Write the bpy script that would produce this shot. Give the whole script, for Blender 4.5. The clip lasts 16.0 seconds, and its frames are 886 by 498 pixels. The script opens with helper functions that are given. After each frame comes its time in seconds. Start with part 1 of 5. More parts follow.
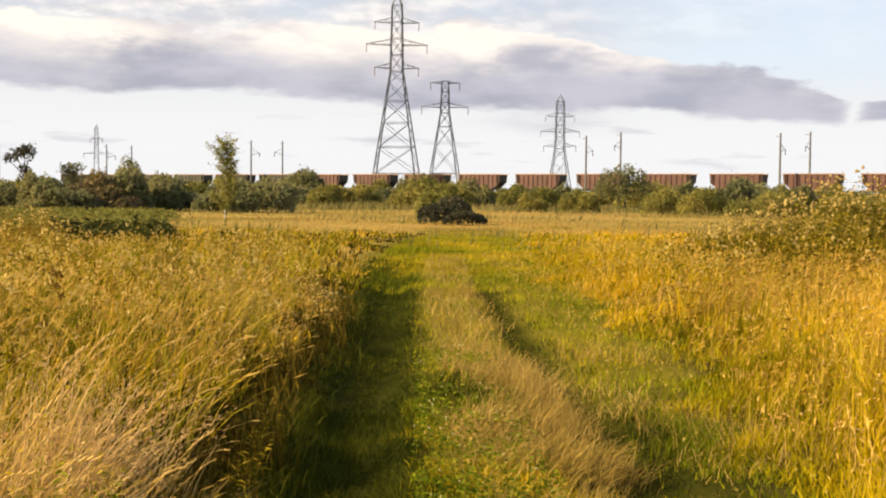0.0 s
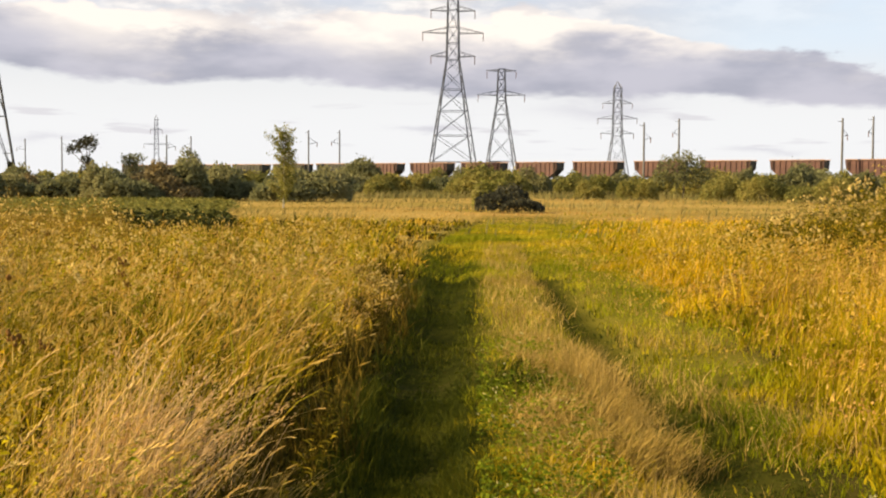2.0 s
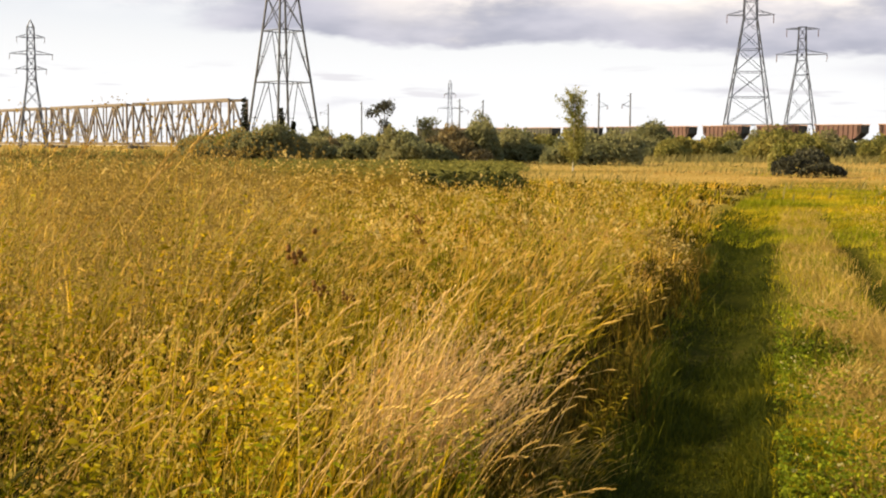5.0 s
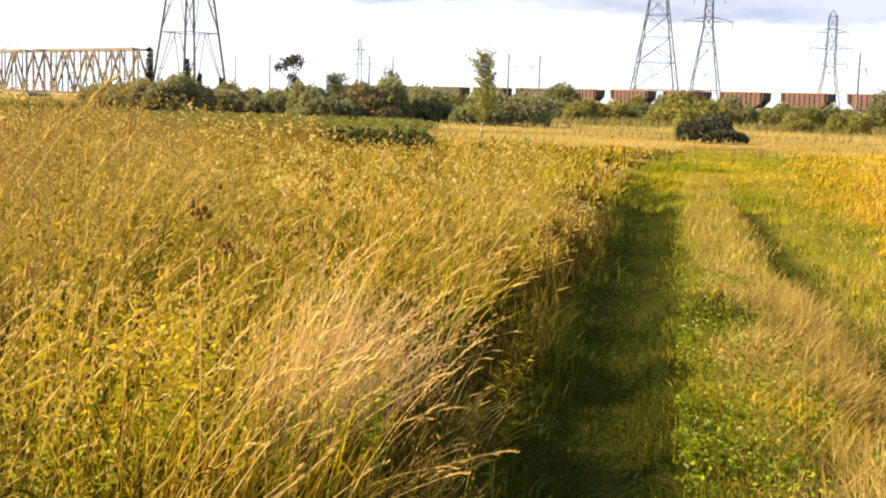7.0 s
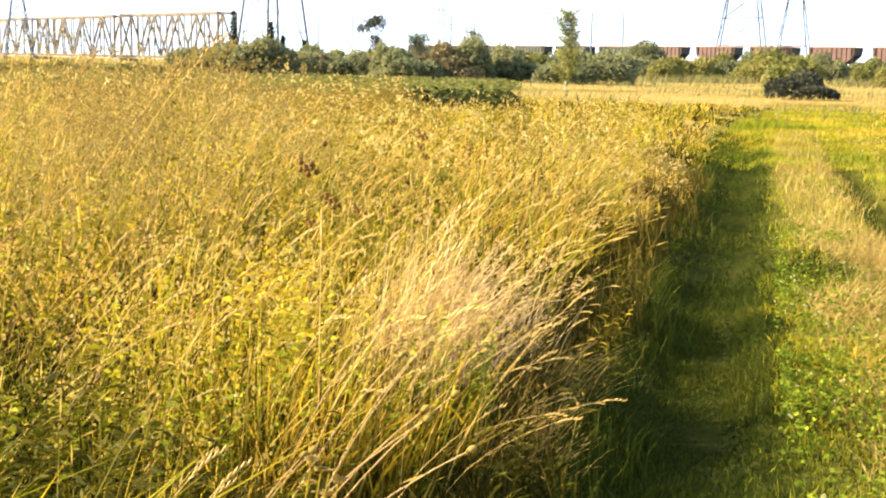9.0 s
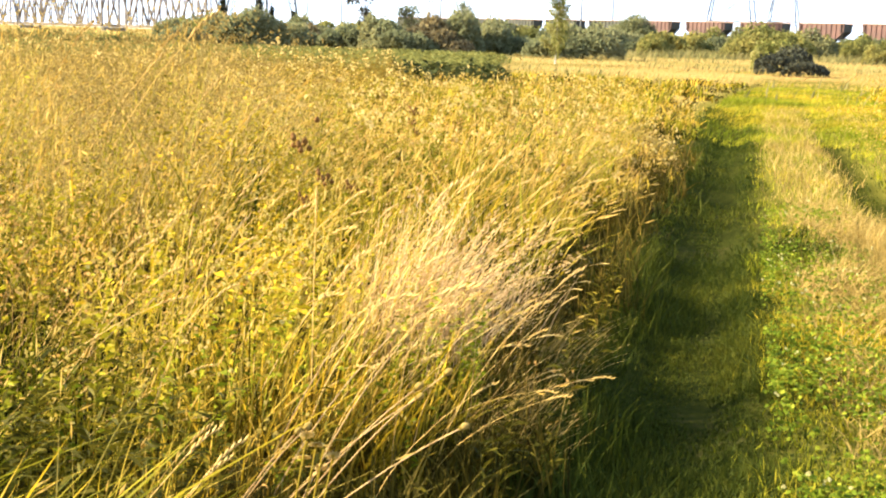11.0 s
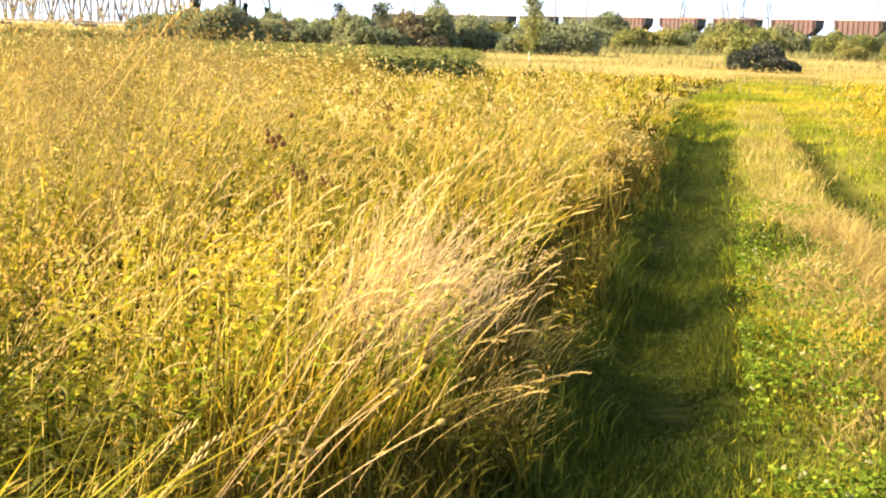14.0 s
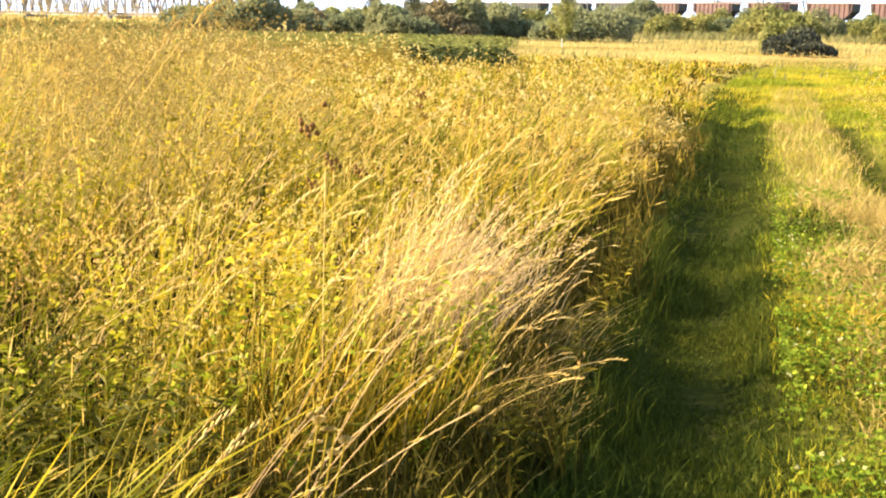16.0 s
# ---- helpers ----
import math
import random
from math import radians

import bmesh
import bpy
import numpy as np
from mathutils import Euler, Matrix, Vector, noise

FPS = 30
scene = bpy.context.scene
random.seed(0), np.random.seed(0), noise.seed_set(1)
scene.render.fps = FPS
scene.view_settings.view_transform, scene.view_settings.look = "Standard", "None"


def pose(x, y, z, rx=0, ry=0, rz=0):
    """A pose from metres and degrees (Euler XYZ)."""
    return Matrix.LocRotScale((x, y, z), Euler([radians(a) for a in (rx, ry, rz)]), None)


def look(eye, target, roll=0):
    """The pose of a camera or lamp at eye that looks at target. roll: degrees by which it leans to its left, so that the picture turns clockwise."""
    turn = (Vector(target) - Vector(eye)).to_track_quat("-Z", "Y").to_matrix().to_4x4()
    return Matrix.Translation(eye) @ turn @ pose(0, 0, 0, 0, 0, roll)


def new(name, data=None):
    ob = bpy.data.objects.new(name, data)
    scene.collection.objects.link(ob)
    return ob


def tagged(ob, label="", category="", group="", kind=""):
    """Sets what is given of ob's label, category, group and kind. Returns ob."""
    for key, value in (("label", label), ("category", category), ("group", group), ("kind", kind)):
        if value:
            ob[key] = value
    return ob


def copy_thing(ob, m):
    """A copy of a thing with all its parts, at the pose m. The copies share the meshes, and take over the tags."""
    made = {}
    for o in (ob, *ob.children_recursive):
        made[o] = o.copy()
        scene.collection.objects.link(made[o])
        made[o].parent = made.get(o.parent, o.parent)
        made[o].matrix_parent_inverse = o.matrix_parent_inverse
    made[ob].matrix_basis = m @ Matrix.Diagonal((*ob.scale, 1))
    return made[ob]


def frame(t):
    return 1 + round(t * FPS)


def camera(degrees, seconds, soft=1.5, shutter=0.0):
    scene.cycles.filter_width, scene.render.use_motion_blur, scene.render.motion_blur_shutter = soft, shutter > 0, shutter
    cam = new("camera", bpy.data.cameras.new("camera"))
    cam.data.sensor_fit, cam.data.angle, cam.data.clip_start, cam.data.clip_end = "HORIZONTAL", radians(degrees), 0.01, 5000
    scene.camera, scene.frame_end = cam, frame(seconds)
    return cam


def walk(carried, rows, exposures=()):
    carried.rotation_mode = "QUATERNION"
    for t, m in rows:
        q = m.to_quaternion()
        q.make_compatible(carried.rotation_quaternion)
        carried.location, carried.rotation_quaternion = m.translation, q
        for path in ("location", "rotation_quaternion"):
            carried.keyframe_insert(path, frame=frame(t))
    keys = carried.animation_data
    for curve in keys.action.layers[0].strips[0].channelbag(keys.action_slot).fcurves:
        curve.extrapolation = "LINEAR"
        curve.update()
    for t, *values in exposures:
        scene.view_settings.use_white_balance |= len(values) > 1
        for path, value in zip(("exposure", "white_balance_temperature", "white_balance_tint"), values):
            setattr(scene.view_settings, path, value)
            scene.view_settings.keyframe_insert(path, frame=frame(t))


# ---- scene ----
# Camera: hand-held, standing on the track, turning from the pylons to the verge.
cam = camera(40.18, 16.0, soft=2.1)
PATH = [
    (0, -0.000, 0.000, 1.550, -0.00, -2.49, -0.60),
    (0.5, -0.019, 0.008, 1.555, 0.07, -2.38, -0.17),
    (1, -0.027, 0.014, 1.558, 1.40, -1.79, 0.01),
    (1.5, -0.031, 0.018, 1.554, 2.02, -1.96, 0.27),
    (2, -0.041, 0.021, 1.545, 2.67, -3.06, -0.25),
    (2.5, -0.047, 0.025, 1.542, 3.86, -2.37, -0.32),
    (3, -0.065, 0.030, 1.536, 8.59, -3.31, -0.06),
    (3.5, -0.067, 0.035, 1.520, 13.16, -3.76, -0.21),
    (4, -0.073, 0.047, 1.520, 14.99, -4.31, 0.12),
    (4.2, -0.074, 0.053, 1.520, 15.63, -4.52, 0.06),
    (6.3, -0.081, 0.120, 1.511, 16.46, -4.95, -0.45),
    (6.5, -0.081, 0.127, 1.511, 16.30, -4.64, -0.48),
    (7, -0.099, 0.127, 1.520, 11.99, -6.75, -1.89),
    (7.5, -0.119, 0.124, 1.518, 16.00, -9.72, -0.48),
    (8, -0.132, 0.092, 1.525, 13.76, -10.44, -0.96),
    (8.5, -0.143, 0.053, 1.518, 15.10, -8.99, -1.50),
    (9, -0.163, 0.011, 1.502, 15.82, -8.71, -1.16),
    (9.2, -0.164, 0.008, 1.503, 15.54, -9.60, -1.25),
    (11.3, -0.171, -0.028, 1.525, 15.18, -10.12, -1.87),
    (11.5, -0.171, -0.030, 1.526, 14.81, -10.38, -1.89),
    (12, -0.177, -0.021, 1.517, 13.87, -10.39, -1.88),
    (12.5, -0.183, -0.012, 1.513, 14.02, -10.35, -1.94),
    (13, -0.187, -0.010, 1.528, 14.41, -10.18, -1.59),
    (13.5, -0.171, -0.004, 1.519, 14.33, -10.18, -1.79),
    (14, -0.176, -0.008, 1.517, 14.12, -10.10, -1.68),
    (14.5, -0.173, -0.009, 1.509, 14.28, -10.22, -1.72),
    (15, -0.188, -0.011, 1.523, 14.73, -10.12, -1.69),
    (15.5, -0.179, -0.011, 1.516, 15.04, -9.89, -1.54),
    (16, -0.178, -0.011, 1.514, 15.62, -10.68, -1.05),
]
EXPOSURE = [(0.0, 1.52, 6750, 10), (2.5, 1.51, 6750, 10), (4.0, 1.61, 6750, 10), (6.5, 1.74, 6600, 10), (7.0, 2.07, 6150, 8), (7.5, 2.42, 5750, 6), (8.0, 2.57, 5700, 6),
            (9.0, 2.62, 5450, 5), (11.5, 2.76, 5380, 7), (16.0, 2.77, 5350, 7)]
walk(cam, [(t, pose(x, y, z, 90 + pitch, roll, yaw)) for t, x, y, z, yaw, pitch, roll in PATH], EXPOSURE)

# ---------------------------------------------------------------- light
SUN_AZ, SUN_EL = 98.0, 28.0          # degrees to the left of straight ahead, and above the horizon


def way(az, el):
    a, e = radians(az), radians(el)
    return Vector((-math.sin(a) * math.cos(e), math.cos(a) * math.cos(e), math.sin(e)))


sun_data = bpy.data.lights.new("sun", "SUN")
sun_data.energy, sun_data.angle, sun_data.color = 5.0, radians(0.6), (1.0, 0.79, 0.45)
sun = new("sun", sun_data)
sun.matrix_world = look(way(SUN_AZ, SUN_EL) * 100, (0, 0, 0))


class Nodes:
    """A short hand for node trees."""

    def __init__(self, tree):
        self.tree = tree
        tree.nodes.clear()

    def add(self, kind, ins=None, **props):
        n = self.tree.nodes.new(kind)
        for k, v in props.items():
            setattr(n, k, v)
        for k, v in (ins or {}).items():
            if isinstance(v, bpy.types.NodeSocket):
                self.tree.links.new(v, n.inputs[k])
            else:
                n.inputs[k].default_value = v
        return n

    def math(self, op, a, b=0.0, c=0.0, clamp=False):
        n = self.add("ShaderNodeMath", {0: a, 1: b, 2: c}, operation=op, use_clamp=clamp)
        return n.outputs[0]

    def step(self, v, lo, hi):
        n = self.add("ShaderNodeMapRange", {0: v, 1: lo, 2: hi, 3: 0.0, 4: 1.0}, interpolation_type="SMOOTHSTEP")
        return n.outputs[0]

    def mix(self, f, a, b, blend="MIX"):
        n = self.add("ShaderNodeMix", {0: f, 6: a, 7: b}, data_type="RGBA", blend_type=blend)
        return n.outputs[2]

    def ramp(self, f, stops):
        n = self.add("ShaderNodeValToRGB", {0: f})
        e = n.color_ramp.elements
        e[0].position, e[0].color = stops[0][0], (*stops[0][1], 1)
        e[1].position, e[1].color = stops[-1][0], (*stops[-1][1], 1)
        for p, c in stops[1:-1]:
            s = e.new(p)
            s.color = (*c, 1)
        return n.outputs[0]

    def noise(self, vec, scale, detail=3.0, rough=0.55):
        return self.add("ShaderNodeTexNoise", {"Vector": vec, "Scale": scale, "Detail": detail, "Roughness": rough}).outputs[0]


world = bpy.data.worlds.new("sky")
scene.world = world
world.use_nodes = True
w = Nodes(world.node_tree)
sky = w.add("ShaderNodeTexSky", sky_type="NISHITA", sun_disc=False, sun_elevation=radians(SUN_EL),
            sun_rotation=radians(-SUN_AZ), air_density=1.0, dust_density=1.5, ozone_density=1.0)
tex = w.add("ShaderNodeTexCoord").outputs["Generated"]
sep = w.add("ShaderNodeSeparateXYZ", {0: tex})
sx, sy, sz = sep.outputs
az = w.math("MULTIPLY", w.math("ARCTAN2", w.math("MULTIPLY", sx, -1.0), sy), 57.2958)
el = w.math("MULTIPLY", w.math("ARCSINE", sz), 57.2958)
cloud_at = w.add("ShaderNodeCombineXYZ", {0: w.math("MULTIPLY", az, 0.09), 1: w.math("MULTIPLY", el, 0.26), 2: 0.0}).outputs[0]
big = w.noise(cloud_at, 1.3, 4.0, 0.5)
fine = w.noise(cloud_at, 4.0, 5.0, 0.6)
streak_at = w.add("ShaderNodeCombineXYZ", {0: w.math("MULTIPLY", az, 0.12), 1: w.math("MULTIPLY", el, 0.9), 2: 7.0}).outputs[0]
streak = w.noise(streak_at, 1.6, 3.0, 0.5)
wob = w.math("ADD", w.math("MULTIPLY", w.math("SUBTRACT", big, 0.5), 6.0), w.math("MULTIPLY", w.math("SUBTRACT", fine, 0.5), 3.0))
# a long bank of cloud with a flat grey underside and a ragged, lit top
base_el = w.math("ADD", 4.2, w.math("MULTIPLY", az, 0.04))
over = w.math("SUBTRACT", el, base_el)
low = w.step(w.math("ADD", over, w.math("MULTIPLY", wob, 0.30)), -0.2, 0.22)
top_el = w.math("ADD", 7.8, w.math("MINIMUM", 0.0, w.math("MULTIPLY", w.math("ADD", az, 4.0), 0.20)))
top = w.math("SUBTRACT", 1.0, w.step(w.math("ADD", w.math("SUBTRACT", el, top_el), w.math("MULTIPLY", wob, 0.62)), -0.12, 0.22))
gap = w.math("DIVIDE", w.math("ADD", w.math("ADD", az, 18.5), w.math("MULTIPLY", wob, 0.3)), 0.45)
ends = w.math("SUBTRACT", 1.0, w.math("EXPONENT", w.math("MULTIPLY", -1.0, w.math("MULTIPLY", gap, gap))))
ends2 = w.math("SUBTRACT", 1.0, w.step(w.math("ADD", az, w.math("MULTIPLY", wob, 1.5)), 25.0, 30.0))
bank = w.math("MULTIPLY", w.math("MULTIPLY", low, top), w.math("MULTIPLY", ends, ends2))
# a torn veil higher up, over the whole sky, thinner overhead
veil = w.math("MULTIPLY", w.step(w.math("ADD", big, w.math("MULTIPLY", fine, 0.35)), 0.50, 0.80),
              w.math("MULTIPLY", w.step(el, 5.5, 8.0), w.math("SUBTRACT", 1.0, w.math("MULTIPLY", w.step(el, 14.0, 30.0), 0.8))))
veil = w.math("MULTIPLY", veil, w.math("ADD", 0.25, w.math("MULTIPLY", 0.75, w.step(az, -9.0, -1.0))))
# thin streaks near the horizon
thin = w.math("MULTIPLY", w.step(streak, 0.60, 0.68), w.math("MULTIPLY", w.step(el, 1.2, 2.0), w.math("SUBTRACT", 1.0, w.step(el, 3.2, 4.0))))
haze = w.math("SUBTRACT", 1.0, w.step(el, 2.0, 18.0))
blue = w.add("ShaderNodeMix", {0: 1.0, 6: sky.outputs[0], 7: (0.036, 0.031, 0.026, 1)}, data_type="RGBA", blend_type="MULTIPLY").outputs[2]
clear = w.mix(w.math("MULTIPLY", haze, 0.95), blue, (0.458, 0.470, 0.492, 1))
white = w.mix(w.step(fine, 0.35, 0.65), (0.34, 0.335, 0.35, 1), (0.52, 0.50, 0.485, 1))
clear = w.mix(w.math("MULTIPLY", w.step(el, 4.0, 9.5), 0.55), clear, (0.33, 0.385, 0.49, 1))
clear = w.mix(w.math("MULTIPLY", w.math("MULTIPLY", w.step(el, 3.6, 7.0), w.math("SUBTRACT", 1.0, w.step(az, -12.0, -5.0))), 0.6), clear, (0.375, 0.452, 0.53, 1))
veiled = w.mix(w.math("MULTIPLY", veil, 0.85), clear, white)


def puff(at_az, at_el, wide, high):
    a = w.math("DIVIDE", w.math("ADD", w.math("SUBTRACT", az, at_az), w.math("MULTIPLY", wob, 0.9)), wide)
    e = w.math("DIVIDE", w.math("ADD", w.math("SUBTRACT", el, at_el), w.math("MULTIPLY", wob, 0.35)), high)
    return w.math("EXPONENT", w.math("MULTIPLY", -1.0, w.math("ADD", w.math("MULTIPLY", a, a), w.math("MULTIPLY", e, e))))


lit = w.math("ADD", w.math("MULTIPLY", 0.30, w.step(w.math("ADD", over, w.math("MULTIPLY", wob, 1.5)), 1.2, 3.6)), puff(4.2, 7.2, 3.4, 1.3))
for args in ((17.6, 7.0, 2.4, 1.1), (-1.6, 7.0, 2.6, 0.9), (16.5, 7.4, 4.0, 0.5), (-7.0, 7.6, 3.0, 0.5)):
    lit = w.math("ADD", lit, w.math("MULTIPLY", 0.8, puff(*args)))
lit = w.math("MINIMUM", lit, 1.0)
lump = w.noise(cloud_at, 1.9, 4.0, 0.5)
lit = w.math("MINIMUM", 1.0, w.math("ADD", lit, w.math("MULTIPLY", 0.75, w.math("MULTIPLY", w.step(lump, 0.48, 0.62), w.step(over, 1.3, 3.4)))))
shade = w.mix(w.step(lump, 0.34, 0.62), (0.20, 0.208, 0.258, 1), (0.285, 0.286, 0.335, 1))
grey = w.mix(lit, shade, (0.535, 0.495, 0.46, 1))
banked = w.mix(w.math("MULTIPLY", bank, 0.93), veiled, grey)
final = w.mix(w.math("MULTIPLY", thin, 0.45), banked, (0.30, 0.29, 0.325, 1))
for args, much in (((-5.0, 3.5, 2.6, 0.42), 0.55), ((-11.9, 1.7, 1.1, 0.16), 0.5), ((3.6, 2.7, 1.3, 0.16), 0.6), ((20.5, 1.9, 1.6, 0.22), 0.4)):
    final = w.mix(w.math("MULTIPLY", puff(*args), much), final, (0.295, 0.295, 0.34, 1))
bg = w.add("ShaderNodeBackground", {0: final, 1: 0.72})
out = w.add("ShaderNodeOutputWorld", {0: bg.outputs[0]})


# ---------------------------------------------------------------- materials
def surface(name, stops, scale=3.0, rough=0.8, metallic=0.0, bump=0.2, spec=0.3, detail=2.0):
    """A solid material: two scales of noise over a ramp of colours, with a fine relief."""
    m = bpy.data.materials.new(name)
    m.use_nodes = True
    n = Nodes(m.node_tree)
    co = n.add("ShaderNodeTexCoord").outputs["Object"]
    a = n.noise(co, scale, 4.0)
    b = n.noise(co, scale * 9.0, 3.0)
    f = n.math("ADD", n.math("MULTIPLY", a, 0.65), n.math("MULTIPLY", b, 0.35))
    col = n.ramp(f, [(p_, tuple(v_ * 0.74 for v_ in c_)) for p_, c_ in stops])
    bmp = n.add("ShaderNodeBump", {"Strength": bump, "Distance": 0.05, "Height": b})
    p = n.add("ShaderNodeBsdfPrincipled", {"Base Color": col, "Roughness": rough, "Metallic": metallic, "Specular IOR Level": spec, "Normal": bmp.outputs[0]})
    n.add("ShaderNodeOutputMaterial", {0: p.outputs[0]})
    return m


def leafy(name, stops, through_it=0.35, patch=0.35, patch_scale=0.6, rough=0.7, spec=0.06, drift=0.0):
    """Blades and leaves: each its own tone, drifting in patches over the ground, with light coming through."""
    m = bpy.data.materials.new(name)
    m.use_nodes = True
    n = Nodes(m.node_tree)
    geo = n.add("ShaderNodeNewGeometry")
    pos = geo.outputs["Position"]
    a = n.noise(pos, patch_scale, 3.0)
    f = n.math("ADD", n.math("MULTIPLY", geo.outputs["Random Per Island"], 1.0 - patch),
               n.math("MULTIPLY", n.step(a, 0.38, 0.62), patch))
    col = n.ramp(f, [(p_, tuple(v_ * 0.56 for v_ in c_)) for p_, c_ in stops])
    fine = n.noise(pos, 55.0, 2.0)
    col = n.mix(0.35, col, n.ramp(fine, [(0.3, (0.45, 0.45, 0.45)), (0.7, (1.0, 1.0, 1.0))]), "MULTIPLY")
    if drift:
        wide = n.step(n.noise(pos, drift, 2.0), 0.36, 0.64)
        col = n.mix(1.0, col, n.ramp(wide, [(0.0, (0.53, 0.69, 0.55)), (0.5, (0.93, 1.0, 0.95)), (1.0, (1.17, 1.05, 1.02))]), "MULTIPLY")
    p = n.add("ShaderNodeBsdfPrincipled", {"Base Color": col, "Roughness": rough, "Specular IOR Level": spec})
    t = n.add("ShaderNodeBsdfTranslucent", {0: col})
    s = n.add("ShaderNodeMixShader", {0: through_it, 1: p.outputs[0], 2: t.outputs[0]})
    n.add("ShaderNodeOutputMaterial", {0: s.outputs[0]})
    return m


M_MEADOW = leafy("meadow_blades", [(0.0, (0.040, 0.042, 0.002)), (0.3, (0.21, 0.185, 0.005)), (0.65, (0.74, 0.51, 0.012)), (1.0, (1.18, 0.83, 0.13))], 0.36, 0.45, 0.9, drift=0.8)
# low blades: the shade deep in the meadow is put into their dark colour
M_UNDER = leafy("shade_toned_undergrowth_blades", [(0.0, (0.014, 0.015, 0.001)), (0.55, (0.070, 0.055, 0.002)), (1.0, (0.28, 0.18, 0.005))], 0.2, 0.5, 0.7, drift=0.4)
# rut-side blades, coloured dark for the bank's side away from the sun
M_EDGE = leafy("shade_toned_edge_blades", [(0.0, (0.025, 0.026, 0.003)), (0.55, (0.12, 0.09, 0.008)), (1.0, (0.40, 0.26, 0.04))], 0.25)
M_UNDER_R = leafy("verge_undergrowth_blades", [(0.0, (0.20, 0.165, 0.005)), (0.5, (0.66, 0.45, 0.010)), (1.0, (0.98, 0.64, 0.015))], 0.42, 0.5, 0.6, drift=0.35)
M_MEADOW_R = leafy("yellow_meadow_blades", [(0.0, (0.26, 0.22, 0.006)), (0.35, (0.70, 0.47, 0.008)), (0.7, (1.05, 0.66, 0.012)), (1.0, (1.15, 0.80, 0.08))], 0.45, 0.4, 0.4, drift=0.3)
M_HEADS = leafy("seed_heads", [(0.0, (0.68, 0.42, 0.06)), (0.5, (1.14, 0.76, 0.15)), (1.0, (1.42, 1.04, 0.34))], 0.3)
M_STALK = leafy("straw_stalks", [(0.0, (0.29, 0.21, 0.014)), (0.5, (0.66, 0.46, 0.04)), (1.0, (1.02, 0.72, 0.14))], 0.25)
M_RUSSET = leafy("panicles", [(0.0, (0.52, 0.27, 0.05)), (0.5, (1.10, 0.66, 0.17)), (1.0, (1.40, 0.93, 0.36))], 0.3)
M_DIM = leafy("dim_panicles", [(0.0, (0.30, 0.20, 0.05)), (0.5, (0.58, 0.41, 0.11)), (1.0, (0.95, 0.68, 0.22))], 0.3)
M_PALE = leafy("bleached_blades", [(0.0, (0.42, 0.25, 0.07)), (0.5, (1.05, 0.70, 0.28)), (1.0, (1.4, 1.02, 0.54))], 0.3)
M_BLEACH = leafy("white_bleached_blades", [(0.0, (0.78, 0.49, 0.09)), (0.5, (1.18, 0.80, 0.24)), (1.0, (1.45, 1.08, 0.44))], 0.3)
M_CROWN = leafy("crown_blades", [(0.0, (0.22, 0.16, 0.03)), (0.5, (0.60, 0.41, 0.10)), (1.0, (0.98, 0.69, 0.25))], 0.35)
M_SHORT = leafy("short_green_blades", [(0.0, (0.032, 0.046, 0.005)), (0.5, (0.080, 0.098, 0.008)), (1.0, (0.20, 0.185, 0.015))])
M_TAN = leafy("tan_blades", [(0.0, (0.28, 0.22, 0.045)), (0.5, (0.57, 0.37, 0.10)), (1.0, (0.86, 0.57, 0.21))], 0.35, 0.5, 0.06, drift=0.025)
M_LIME = leafy("lime_blades", [(0.0, (0.18, 0.18, 0.008)), (0.5, (0.46, 0.40, 0.012)), (1.0, (0.86, 0.62, 0.04))], 0.4, 0.5, 0.45, drift=0.25)
M_GREENS = leafy("bright_green_blades", [(0.0, (0.16, 0.18, 0.006)), (0.5, (0.45, 0.42, 0.010)), (1.0, (0.82, 0.62, 0.03))], 0.4, 0.5, 0.45, drift=0.25)
M_LIMEHERB = leafy("lime_herb_leaves", [(0.0, (0.10, 0.09, 0.003)), (0.5, (0.50, 0.38, 0.008)), (1.0, (1.12, 0.80, 0.035))], 0.36, drift=0.5)
M_CLOVER = leafy("clover_leaves", [(0.0, (0.08, 0.12, 0.006)), (0.6, (0.23, 0.29, 0.012)), (1.0, (0.50, 0.50, 0.03))])
M_CLOVERHEAD = leafy("clover_petals", [(0.0, (0.92, 0.80, 0.32)), (1.0, (1.0, 0.92, 0.45))], 0.55)
M_WEED = leafy("weed_leaves", [(0.0, (0.04, 0.042, 0.003)), (0.6, (0.18, 0.145, 0.006)), (1.0, (0.66, 0.47, 0.035))], 0.28)
M_HERB = leafy("herb_leaves", [(0.0, (0.08, 0.095, 0.004)), (0.5, (0.44, 0.41, 0.008)), (1.0, (0.94, 0.74, 0.03))], 0.4, drift=0.5)
M_BROWNWEED = leafy("brown_weed_leaves", [(0.0, (0.15, 0.09, 0.015)), (0.5, (0.36, 0.24, 0.03)), (1.0, (0.56, 0.42, 0.07))], 0.3)
M_RANK = leafy("rank_blades", [(0.0, (0.17, 0.17, 0.06)), (0.5, (0.32, 0.28, 0.10)), (1.0, (0.50, 0.40, 0.16))], 0.35, 0.5, 0.08)
M_PETAL = leafy("pale_petals", [(0.0, (0.95, 0.68, 0.20)), (1.0, (1.3, 1.02, 0.42))], 0.4)
M_YELLOW = leafy("yellow_petals", [(0.0, (0.82, 0.56, 0.05)), (1.0, (0.95, 0.76, 0.22))], 0.25)
M_DOCK = leafy("rust_seed", [(0.0, (0.14, 0.06, 0.012)), (1.0, (0.38, 0.19, 0.045))], 0.15)
M_CROP = leafy("crop_leaves", [(0.0, (0.15, 0.155, 0.035)), (0.6, (0.31, 0.30, 0.075)), (1.0, (0.48, 0.43, 0.12))], 0.3)
